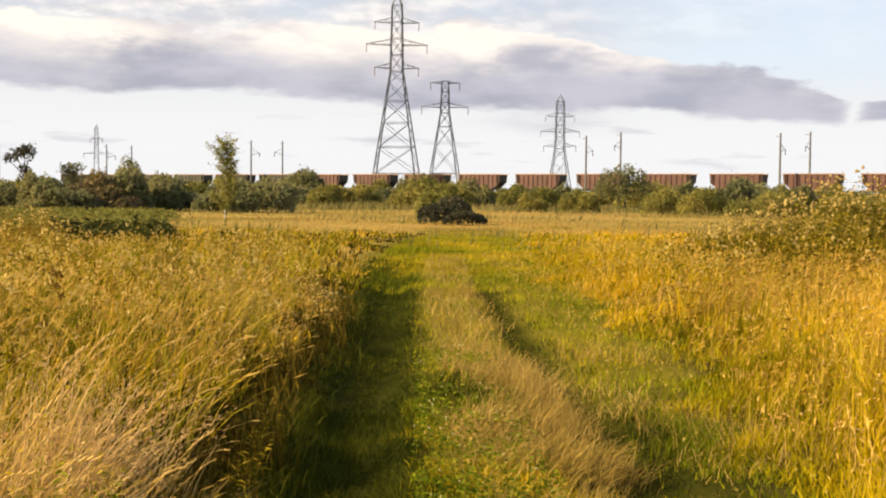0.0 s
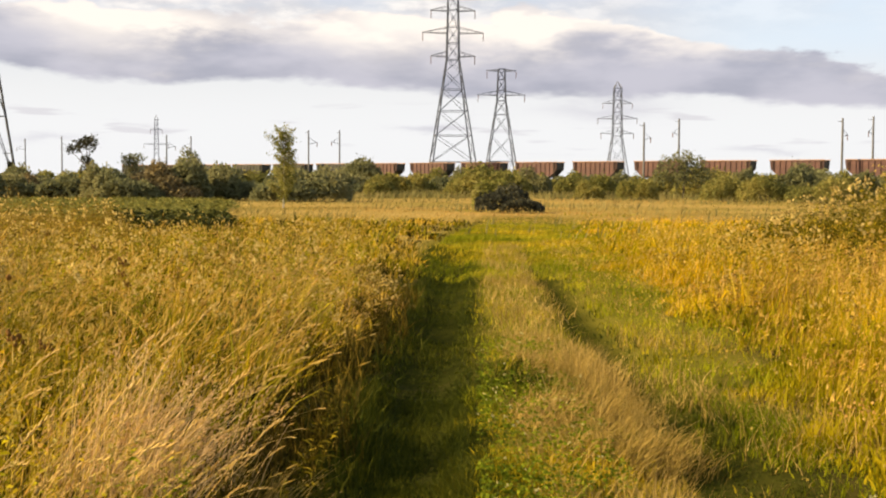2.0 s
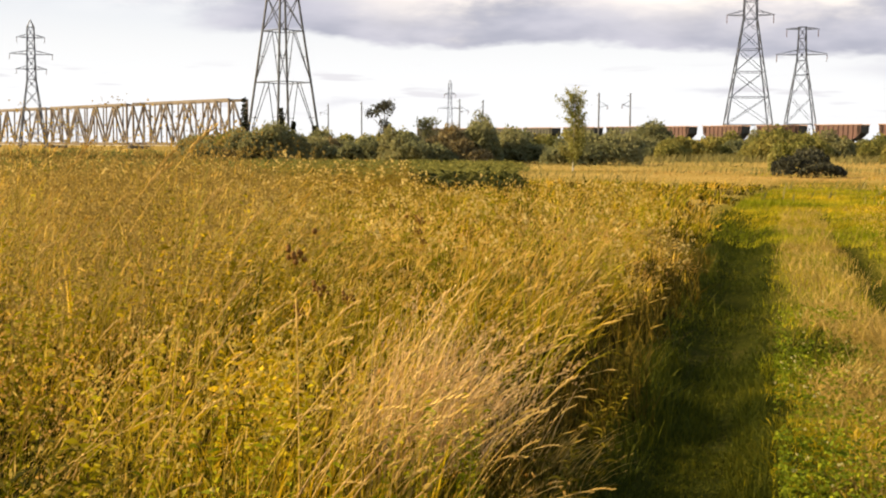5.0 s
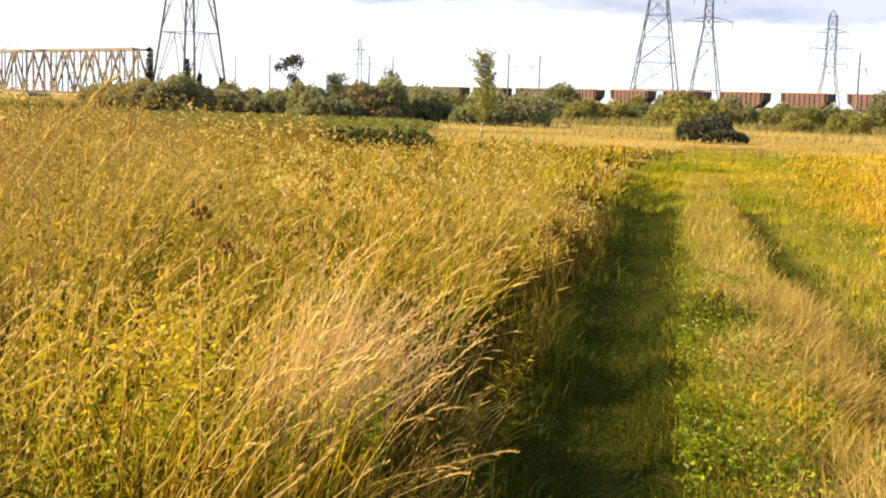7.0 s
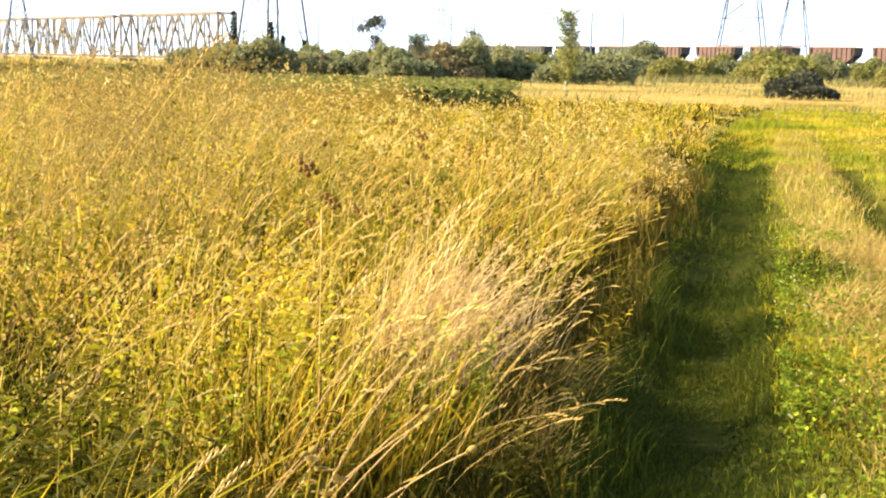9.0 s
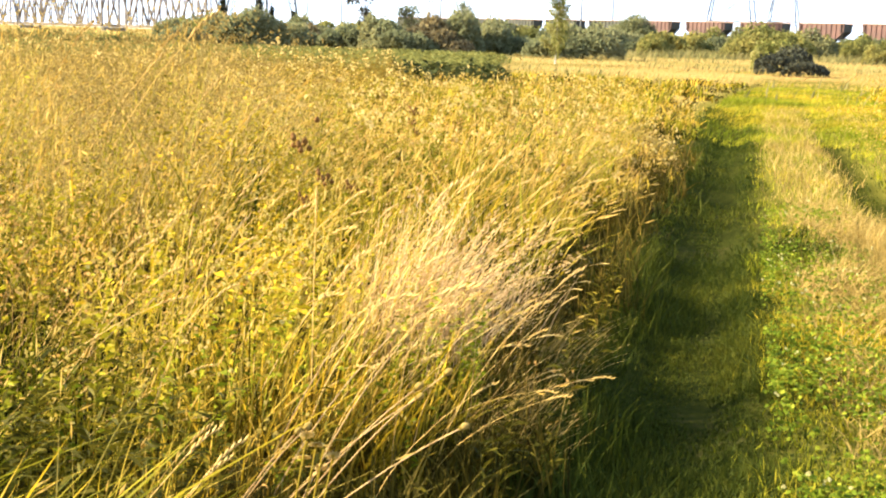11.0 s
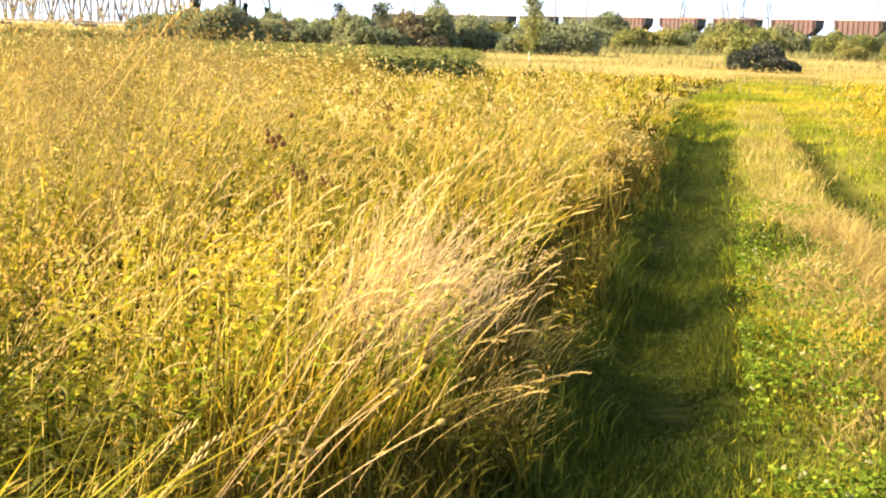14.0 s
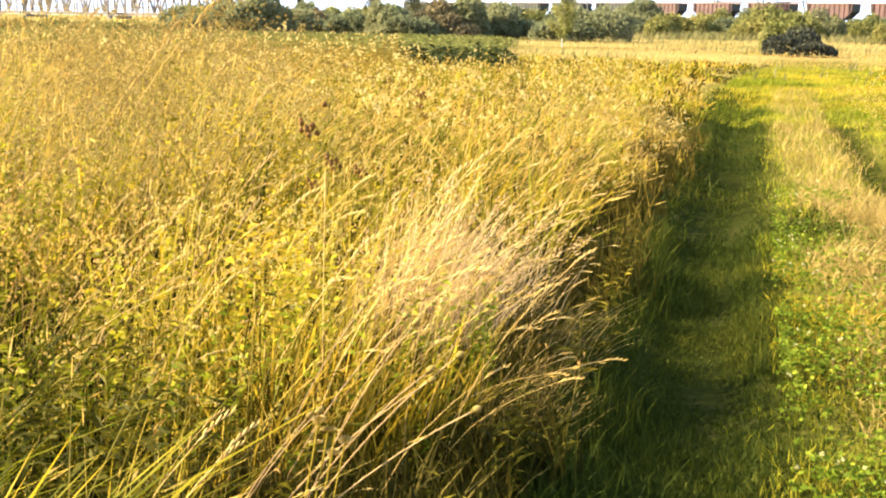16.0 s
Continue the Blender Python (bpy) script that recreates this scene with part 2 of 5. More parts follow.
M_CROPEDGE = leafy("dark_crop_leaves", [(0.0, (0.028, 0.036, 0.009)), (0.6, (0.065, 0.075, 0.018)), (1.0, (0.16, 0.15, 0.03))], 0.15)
M_SCRUB = leafy("scrub_leaves", [(0.0, (0.18, 0.195, 0.10)), (0.5, (0.30, 0.30, 0.14)), (1.0, (0.44, 0.40, 0.18))], 0.45, 0.5, 0.12)
M_WILLOW = leafy("willow_leaves", [(0.0, (0.17, 0.18, 0.055)), (0.5, (0.35, 0.33, 0.09)), (1.0, (0.58, 0.47, 0.13))], 0.45, 0.4, 0.15)
M_RUSTBUSH = leafy("rusty_leaves", [(0.0, (0.13, 0.11, 0.06)), (0.5, (0.27, 0.21, 0.10)), (1.0, (0.42, 0.31, 0.14))], 0.25, 0.4, 0.2)
M_BIRCH = leafy("birch_leaves", [(0.0, (0.18, 0.20, 0.04)), (0.5, (0.40, 0.38, 0.09)), (1.0, (0.64, 0.56, 0.22))], 0.45)
M_DARKBUSH = leafy("dark_bush_leaves", [(0.0, (0.05, 0.052, 0.038)), (0.6, (0.10, 0.10, 0.068)), (1.0, (0.17, 0.16, 0.095))], 0.3)
M_CREEPER = leafy("creeper_leaves", [(0.0, (0.02, 0.024, 0.014)), (0.6, (0.045, 0.05, 0.026)), (1.0, (0.10, 0.095, 0.045))], 0.15)
M_BARK = surface("bark", [(0.2, (0.06, 0.045, 0.03)), (0.8, (0.16, 0.12, 0.09))], 4.0, 0.9)
M_BIRCHBARK = surface("birch_bark", [(0.3, (0.10, 0.08, 0.07)), (0.5, (0.55, 0.52, 0.47)), (0.8, (0.7, 0.68, 0.63))], 5.0, 0.8)
M_STEEL = surface("galvanised_steel", [(0.2, (0.065, 0.072, 0.09)), (0.8, (0.135, 0.145, 0.175))], 0.7, 0.6, 0.3)
M_DARKSTEEL = surface("weathered_steel", [(0.2, (0.022, 0.026, 0.034)), (0.8, (0.06, 0.064, 0.075))], 0.7, 0.7, 0.3)
M_BRIDGE = surface("bridge_paint", [(0.2, (0.085, 0.068, 0.058)), (0.5, (0.16, 0.125, 0.10)), (0.8, (0.22, 0.185, 0.155))], 0.3, 0.75)
M_DECK = surface("bridge_deck", [(0.2, (0.42, 0.38, 0.32)), (0.8, (0.62, 0.57, 0.5))], 0.3, 0.8)
M_CONC = surface("pole_concrete", [(0.2, (0.09, 0.09, 0.095)), (0.8, (0.19, 0.185, 0.185))], 1.0, 0.85)
M_GLASS = surface("insulator_glaze", [(0.2, (0.10, 0.05, 0.03)), (0.8, (0.2, 0.11, 0.07))], 2.0, 0.25)
M_WAGON = surface("oxide_red_paint", [(0.25, (0.06, 0.032, 0.028)), (0.55, (0.125, 0.058, 0.050)), (0.8, (0.19, 0.10, 0.08))], 0.55, 0.65)
M_WAGON2 = surface("dark_wagon_paint", [(0.25, (0.03, 0.032, 0.028)), (0.8, (0.09, 0.085, 0.07))], 0.55, 0.7)
M_RIM = surface("wagon_rim", [(0.2, (0.30, 0.17, 0.12)), (0.8, (0.46, 0.30, 0.22))], 1.5, 0.6)
M_IRON = surface("bogie_iron", [(0.2, (0.02, 0.018, 0.016)), (0.8, (0.07, 0.055, 0.045))], 2.0, 0.7, 0.5)
M_RAIL = surface("rail_steel", [(0.2, (0.12, 0.08, 0.06)), (0.8, (0.3, 0.25, 0.22))], 2.0, 0.4, 0.8)
M_WOOD = surface("sleeper_concrete", [(0.2, (0.2, 0.19, 0.17)), (0.8, (0.36, 0.34, 0.31))], 2.0, 0.9)
M_BANK = surface("bank_soil", [(0.25, (0.06, 0.075, 0.015)), (0.55, (0.15, 0.14, 0.03)), (0.8, (0.26, 0.21, 0.07))], 0.12, 0.95)
M_BALLAST = surface("ballast", [(0.25, (0.12, 0.11, 0.10)), (0.8, (0.32, 0.29, 0.26))], 3.0, 0.95)


# ---------------------------------------------------------------- mesh helpers
def np_mesh(name, verts, faces, material, smooth=False):
    """One mesh from arrays: verts (n, 3), and one array of faces or several, each with its own number of corners."""
    me = bpy.data.meshes.new(name)
    sets = faces if isinstance(faces, (list, tuple)) else [faces]
    sets = [np.asarray(f, dtype=np.int32) for f in sets if len(f)]
    me.vertices.add(len(verts))
    me.vertices.foreach_set("co", np.asarray(verts, dtype=np.float32).ravel())
    loops = np.concatenate([f.ravel() for f in sets])
    sizes = np.concatenate([np.full(len(f), f.shape[1], dtype=np.int32) for f in sets])
    starts = np.concatenate([[0], np.cumsum(sizes)[:-1]]).astype(np.int32)
    me.loops.add(len(loops))
    me.loops.foreach_set("vertex_index", loops)
    me.polygons.add(len(sizes))
    me.polygons.foreach_set("loop_start", starts)
    me.update(calc_edges=True)
    if smooth:
        me.polygons.foreach_set("use_smooth", np.ones(len(sizes), dtype=bool))
    me.materials.append(material)
    return me


def obj(name, me, parent=None, label=""):
    ob = new(name, me)
    if parent is not None:
        ob.parent = parent
    if label:
        ob["label"] = label
    return ob


class Build:
    """Collects beams, boxes and prisms into one mesh."""

    def __init__(self):
        self.v, self.f = [], []

    def hull(self, ring_a, ring_b):
        k, o = len(ring_a), len(self.v)
        self.v += [tuple(p) for p in ring_a] + [tuple(p) for p in ring_b]
        self.f.append(tuple(range(o + k - 1, o - 1, -1)))
        self.f.append(tuple(range(o + k, o + 2 * k)))
        for i in range(k):
            j = (i + 1) % k
            self.f.append((o + i, o + j, o + k + j, o + k + i))
        return self

    def beam(self, a, b, wa, wb=None, sides=4):
        a, b = Vector(a), Vector(b)
        wb = wa if wb is None else wb
        d = (b - a).normalized()
        u = d.cross(Vector((0, 0, 1)) if abs(d.z) < 0.95 else Vector((0, 1, 0))).normalized()
        v = d.cross(u)
        ring = [(math.cos(t), math.sin(t)) for t in [2 * math.pi * (i + 0.5) / sides for i in range(sides)]]
        k = 0.707 if sides == 4 else 0.5
        return self.hull([a + (u * c + v * s) * wa * k for c, s in ring], [b + (u * c + v * s) * wb * k for c, s in ring])

    def loft(self, pts, widths, sides=6):
        """One closed body through rings of changing width."""
        o = len(self.v)
        d = (Vector(pts[-1]) - Vector(pts[0])).normalized()
        u = d.cross(Vector((0.3, 1, 0.2))).normalized()
        v = d.cross(u)
        for p, wd in zip(pts, widths):
            for i in range(sides):
                t = 2 * math.pi * i / sides
                self.v.append(tuple(Vector(p) + (u * math.cos(t) + v * math.sin(t)) * wd / 2))
        for r in range(len(pts) - 1):
            for i in range(sides):
                j = (i + 1) % sides
                self.f.append((o + r * sides + i, o + r * sides + j, o + (r + 1) * sides + j, o + (r + 1) * sides + i))
        self.f.append(tuple(range(o + sides - 1, o - 1, -1)))
        self.f.append(tuple(range(o + (len(pts) - 1) * sides, o + len(pts) * sides)))
        return self

    def box(self, x0, x1, y0, y1, z0, z1):
        q = [(x0, y0), (x1, y0), (x1, y1), (x0, y1)]
        return self.hull([(x, y, z0) for x, y in q], [(x, y, z1) for x, y in q])

    def mesh(self, name, material, smooth=False):
        me = bpy.data.meshes.new(name)
        me.from_pydata(self.v, [], self.f)
        me.materials.append(material)
        if smooth:
            me.polygons.foreach_set("use_smooth", np.ones(len(me.polygons), dtype=bool))
        me.update()
        return me

    def part(self, name, material, parent=None, label="", smooth=False):
        return obj(name, self.mesh(name, material, smooth), parent, label)


def thing(name, m, label, category, group="", kind=""):
    ob = new(name)
    ob.matrix_basis = m
    return tagged(ob, label, category, group, kind)


rng = np.random.default_rng(11)


def field_noise(x, y, scale, seed=0.0):
    """A cheap smooth field in -1..1 over the plan."""
    a = np.sin(x * scale * 1.7 + 1.3 * seed + 2.1 * np.sin(y * scale * 0.9 + seed))
    b = np.sin(y * scale * 1.3 - 0.7 * seed + 1.7 * np.sin(x * scale * 1.1 + 2.0 * seed))
    c = np.sin((x + y) * scale * 2.9 + seed * 3.1) * np.sin((x - y) * scale * 2.3 + seed)
    return (a + b + c) / 3.0


# ---------------------------------------------------------------- plan
def lane(x, y):
    """The distance across the track from its line, which bears slightly left and then swings away."""
    return x + 0.022 * y - 0.0022 * np.maximum(y - 24.0, 0.0) ** 2 * (y < 60)


def bump_at(c, mid, half, soft):
    return np.clip((half + soft - np.abs(c - mid)) / soft, 0.0, 1.0)


def ground_z(x, y):
    c = lane(x, y)
    on = np.clip((34.0 - y) / 8.0, 0.0, 1.0)
    rut = np.maximum(bump_at(c, -0.42, 0.16, 0.16), 0.55 * bump_at(c, 1.17, 0.14, 0.26)) * on
    return -0.09 * rut + 0.03 * field_noise(x, y, 0.9, 1.0) * np.clip(np.hypot(x, y) / 8.0, 0.2, 1.0) * (np.hypot(x, y) < 120)


# the ground: one sheet from the feet to the horizon
def make_ground():
    def axis(inner, step, outer):
        a = np.arange(-inner, inner + step, step)
        b = np.geomspace(inner + step * 2, outer, 26)
        return np.concatenate([-b[::-1], a, b])
    xs, ys = axis(9.0, 0.16, 4000.0), axis(42.0, 0.5, 4000.0)
    gx, gy = np.meshgrid(xs, ys)
    gz = ground_z(gx, gy)
    v = np.stack([gx.ravel(), gy.ravel(), gz.ravel()], 1)
    nx, ny = len(xs), len(ys)
    i = (np.arange(ny - 1)[:, None] * nx + np.arange(nx - 1)[None, :]).ravel()
    f = np.stack([i, i + 1, i + 1 + nx, i + nx], 1)
    m = bpy.data.materials.new("field_soil")
    m.use_nodes = True
    n = Nodes(m.node_tree)
    pos = n.add("ShaderNodeNewGeometry").outputs["Position"]
    a, b, c = n.noise(pos, 0.06, 4.0), n.noise(pos, 1.4, 4.0), n.noise(pos, 22.0, 3.0)
    mixf = n.math("ADD", n.math("MULTIPLY", a, 0.4), n.math("ADD", n.math("MULTIPLY", b, 0.3), n.math("MULTIPLY", c, 0.3)))
    dry = n.ramp(mixf, [(0.34, (0.11, 0.10, 0.022)), (0.5, (0.215, 0.150, 0.046)), (0.66, (0.32, 0.215, 0.085))])
    # mossy track soil, darkened further for the shade in the ruts
    shade_dark_moss = n.ramp(n.math("ADD", n.math("MULTIPLY", b, 0.5), n.math("MULTIPLY", c, 0.5)),
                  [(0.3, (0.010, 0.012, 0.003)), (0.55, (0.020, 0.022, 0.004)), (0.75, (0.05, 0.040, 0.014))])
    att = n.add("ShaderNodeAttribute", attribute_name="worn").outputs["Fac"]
    # brown litter, near black to paint the shade beneath tall grass
    litter_shade = n.ramp(mixf, [(0.3, (0.018, 0.014, 0.006)), (0.7, (0.055, 0.040, 0.014))])
    turf = n.ramp(mixf, [(0.3, (0.055, 0.052, 0.008)), (0.7, (0.15, 0.125, 0.018))])
    col = n.mix(att, dry, shade_dark_moss)
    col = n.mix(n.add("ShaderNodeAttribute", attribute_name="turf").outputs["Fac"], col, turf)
    col = n.mix(n.add("ShaderNodeAttribute", attribute_name="litter_shade").outputs["Fac"], col, litter_shade)
    bmp = n.add("ShaderNodeBump", {"Strength": 0.15, "Distance": 0.02, "Height": c})
    p = n.add("ShaderNodeBsdfPrincipled", {"Base Color": col, "Roughness": 1.0, "Specular IOR Level": 0.0, "Normal": bmp.outputs[0]})
    n.add("ShaderNodeOutputMaterial", {0: p.outputs[0]})
    me = np_mesh("ground", v, f, m, True)
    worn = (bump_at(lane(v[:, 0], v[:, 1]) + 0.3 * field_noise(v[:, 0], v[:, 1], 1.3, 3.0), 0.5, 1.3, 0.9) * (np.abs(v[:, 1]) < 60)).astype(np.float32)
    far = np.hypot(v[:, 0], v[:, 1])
    # the painted shade follows the height of the growth, fading with distance
    litter_shade = np.clip(tall_height(v[:, 0], v[:, 1]) * 3.0, 0.0, 1.0) * np.clip((22.0 - far) / 8.0, 0.0, 1.0)
    c = lane(v[:, 0], v[:, 1])
    turf = bump_at(c, 0.5, 0.35, 0.2) + bump_at(c, 2.2, 0.75, 0.3) * np.clip((far - 7.0) / 4.0, 0.15, 1.0) + np.clip((far - 21.0) / 6.0, 0.0, 1.0) * bump_at(c, 1.0, 2.0, 1.0)
    for key, value in (("worn", worn), ("litter_shade", litter_shade), ("turf", np.clip(turf, 0.0, 1.0) * (far < 60))):
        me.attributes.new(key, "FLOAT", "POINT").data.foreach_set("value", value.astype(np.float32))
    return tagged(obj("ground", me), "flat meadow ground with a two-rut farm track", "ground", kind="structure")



# ---------------------------------------------------------------- grass
EYE = (-0.12, 0.03)


def polar(az, r):
    return -math.sin(radians(az)) * r, math.cos(radians(az)) * r


def scatter(count, r0, r1, az0, az1, power=1.0):
    """Points in a sector round the standing place; power 1 spreads them evenly over the ground, less crowds them near."""
    u = rng.random(count)
    k = 1.0 + power
    r = (r0 ** k + u * (r1 ** k - r0 ** k)) ** (1.0 / k)
    a = np.radians(rng.uniform(az0, az1, count))
    return EYE[0] - np.sin(a) * r, EYE[1] + np.cos(a) * r


def blade_arrays(x, y, h, width, lean, aim, segs=3, twist=None, base=0.0, taper=0.9):
    """Tapered blades that bend over: lean is how far the tip goes sideways for each metre of height, aim its bearing."""
    n = len(x)
    z0 = ground_z(x, y) + base - 0.01
    face = rng.uniform(0, 2 * np.pi, n) if twist is None else twist
    sx, sy = np.cos(face) * width / 2, np.sin(face) * width / 2
    dx, dy = np.sin(aim) * lean * h, np.cos(aim) * lean * h
    drop = 1.0 - 0.28 * np.clip(lean, 0, 1.6)
    rows = []
    for i in range(segs):
        t = i / segs
        k = 1.0 - taper * t ** 1.6
        px, py, pz = x + dx * t ** 1.7, y + dy * t ** 1.7, z0 + h * t * (1.0 - (1 - drop) * t)
        rows.append(np.stack([px - sx * k, py - sy * k, pz], 1))
        rows.append(np.stack([px + sx * k, py + sy * k, pz], 1))
    tip = np.stack([x + dx, y + dy, z0 + h * drop], 1)
    rows.append(tip)
    v = np.stack(rows, 1)
    per = 2 * segs + 1
    pat = []
    for i in range(segs - 1):
        a = 2 * i
        pat += [(a, a + 1, a + 3), (a, a + 3, a + 2)]
    pat.append((2 * segs - 2, 2 * segs - 1, 2 * segs))
    f = (np.arange(n)[:, None, None] * per + np.array(pat)[None]).reshape(-1, 3)
    slope = np.stack([dx * 1.7, dy * 1.7, h * (1.0 - 2 * (1 - drop))], 1)
    slope /= np.linalg.norm(slope, axis=1)[:, None]
    return v.reshape(-1, 3), f, tip, slope


def head_arrays(tip, slope, length, width):
    """Seed heads: two crossed spindles on the tip of each stem."""
    n = len(tip)
    side = np.cross(slope, np.array([0.3, 0.8, 0.52]))
    side /= np.linalg.norm(side, axis=1)[:, None] + 1e-6
    other = np.cross(slope, side)
    L, W = length[:, None], width[:, None]
    lo, hi, mid = tip - slope * L * 0.15, tip + slope * L * 0.85, tip + slope * L * 0.25
    v = np.stack([lo, mid - side * W / 2, hi, mid + side * W / 2, lo, mid - other * W / 2, hi, mid + other * W / 2], 1)
    f = (np.arange(n)[:, None, None] * 8 + np.array([(0, 1, 2, 3), (4, 5, 6, 7)])[None]).reshape(-1, 4)
    return v.reshape(-1, 3), f


def tall_height(x, y):
    """Height of the uncut growth over the plan; 0 on the track."""
    c, r = lane(x, y), np.hypot(x, y)
    edge_l = -0.84 + 0.20 * field_noise(x, y, 1.5, 2.0)
    edge_r = 1.72 + 0.85 * np.clip((y - 6.5) / 5.0, 0.0, 1.0) + 0.45 * field_noise(x, y, 0.8, 5.0) + 0.2 * field_noise(x, y, 2.3, 15.0)
    left = 0.36 * np.clip((edge_l - c) / 0.25, 0.0, 1.0) + 0.64 * np.clip((edge_l - 0.32 - c) / (0.34 + 0.8 * np.clip((r - 7.0) / 9.0, 0.0, 1.0)), 0.0, 1.0)
    right = np.clip((c - edge_r + 0.3) / 1.4, 0.0, 1.0)
    hl = (0.72 + 0.22 * field_noise(x, y, 0.7, 3.0) + 0.24 * field_noise(x, y, 2.1, 6.0)) * left
    hr = (0.66 + 0.18 * field_noise(x, y, 0.6, 7.0) + 0.15 * field_noise(x, y, 2.0, 8.0)) * right
    az_ = np.degrees(np.arctan2(-x, y))
    rough = np.clip((az_ - 22.0) / 6.0, 0, 1) * np.clip((r - 6.0) / 2.0, 0, 1) * np.clip((15.0 - r) / 3.0, 0, 1)
    h = np.maximum(hl * (1.0 + 0.55 * rough), hr)
    far = np.clip((r - 18.0) / 20.0, 0.0, 1.0)
    return h * (1.0 - 0.6 * far)


make_ground()


def spread_aim(n, mid=80.0, wide=38.0):
    return np.radians(rng.normal(mid, wide, n))


def grass(name, parts_, material, label, category="grass"):
    vs, fs, o = [], [], 0
    for v, f in parts_:
        vs.append(v)
        fs.append(f + o)
        o += len(v)
    tri = [f for f in fs if f.shape[1] == 3]
    quad = [f for f in fs if f.shape[1] == 4]
    sets = [np.concatenate(s) for s in (tri, quad) if s]
    return tagged(obj(name, np_mesh(name, np.concatenate(vs), sets, material)), label, category, kind="stuff")


def on_side(x, y, side):
    c = lane(x, y)
    return (c < 0.4) if side == "left" else (c > 0.4)


def tussocks(count, each, r0, r1, az0, az1, width, segs, side, lo, hi, spread, lean, power=1.0, wind=0.3, least=0.1, gaps=0.0):
    """Blades in tussocks that fan out from their middles and bend with the wind."""
    cx, cy = scatter(count, r0, r1, az0, az1, power)
    keep = on_side(cx, cy, side) & (field_noise(cx, cy, 1.1, 12.0) + gaps * field_noise(cx, cy, 3.1, 18.0) > rng.uniform(-0.9, 0.55, count))
    cx, cy = cx[keep], cy[keep]
    scale = rng.uniform(0.7, 1.25, len(cx))
    tone = rng.uniform(0, 6.28, len(cx))
    n = len(cx) * each
    ox, oy = rng.normal(0, spread, n), rng.normal(0, spread, n)
    x, y = np.repeat(cx, each) + ox, np.repeat(cy, each) + oy
    hh = tall_height(x, y)
    ok = hh > least * np.clip((16.0 - y) / 9.0, 0.35, 1.0)
    x, y, hh, ox, oy = x[ok], y[ok], hh[ok], ox[ok], oy[ok]
    h = hh * np.repeat(scale, each)[ok] * rng.uniform(lo, hi, len(x))
    gust = wind * (1.0 + 0.8 * field_noise(x, y, 0.7, 9.0))
    loose = np.where(rng.random(len(x)) < 0.12, 2.6, 1.0) * lean
    lx, ly = ox / spread * 0.14 + gust + rng.normal(0, 1, len(x)) * loose, oy / spread * 0.14 + rng.normal(0, 1, len(x)) * loose
    return x, y, h, np.minimum(np.hypot(lx, ly), 0.95), np.arctan2(lx, ly), width * rng.uniform(0.6, 1.5, len(x))


BANDS = ((1.7, 5.0, 0.009, 4), (5.0, 11.0, 0.015, 3), (11.0, 24.0, 0.026, 2), (24.0, 50.0, 0.05, 2))
AZ0, AZ1 = -26.0, 44.0


def sector(side, r0):
    if r0 > 10:
        return (AZ0, 8.0) if side == "right" else (-4.0, AZ1)
    return (AZ0, 6.0) if side == "right" else (2.0, AZ1)


under, gold, under_r, gold_r = [], [], [], []
for (r0, r1, wd, segs), n_u, n_g in zip(BANDS, (2600, 3000, 2900, 2600), (1150, 1500, 2000, 2400)):
    for side, us, gs, share in (("left", under, gold, 0.66), ("right", under_r, gold_r, 1.2)):
        lo_, hi_ = sector(side, r0)
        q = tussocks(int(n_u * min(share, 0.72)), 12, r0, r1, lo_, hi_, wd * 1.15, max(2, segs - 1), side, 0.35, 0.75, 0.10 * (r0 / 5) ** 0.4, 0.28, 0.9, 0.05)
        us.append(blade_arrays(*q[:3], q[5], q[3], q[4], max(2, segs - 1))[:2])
        q = tussocks(int(n_g * share), 10, r0, r1, lo_, hi_, wd * (1.2 if side == "left" else 0.8), segs, side, 0.5, 0.84 if side == "left" and r0 < 5 else 1.12, 0.085 * (r0 / 5) ** 0.4, 0.22 if r0 < 5 else 0.32, 0.9, (0.10 if r0 < 5 else 0.20) if side == "left" else 0.16, 0.46 if side == "left" else 0.34, 0.8 if side == "left" else 0.3)
        gs.append(blade_arrays(*q[:3], q[5], q[3], q[4], segs)[:2])
for side, us, a0, a1 in (("left", gold, AZ1, 180.0), ("right", gold_r, -180.0, AZ0)):
    q = tussocks(1500, 10, 2.5, 50.0, a0, a1, 0.03, 2, side, 0.5, 1.1, 0.2, 0.2)
    us.append(blade_arrays(*q[:3], q[5], q[3], q[4], 2)[:2])
for side, us, gs, a0, a1 in (("left", under, gold, AZ1, 180.0), ("right", under_r, gold_r, -180.0, AZ0), ("left", under, gold, -180.0, -160.0)):
    q = tussocks(1500 if a1 - a0 > 60 else 300, 10, 0.6, 11.0, a0, a1, 0.02, 2, side, 0.35, 0.8, 0.14, 0.25, 0.9, 0.1)
    us.append(blade_arrays(*q[:3], q[5], q[3], q[4], 2)[:2])
    q = tussocks(1300 if a1 - a0 > 60 else 260, 9, 0.6, 11.0, a0, a1, 0.015, 3, side, 0.6, 1.1, 0.11, 0.25, 0.9, 0.15, 0.3)
    gs.append(blade_arrays(*q[:3], q[5], q[3], q[4], 3)[:2])
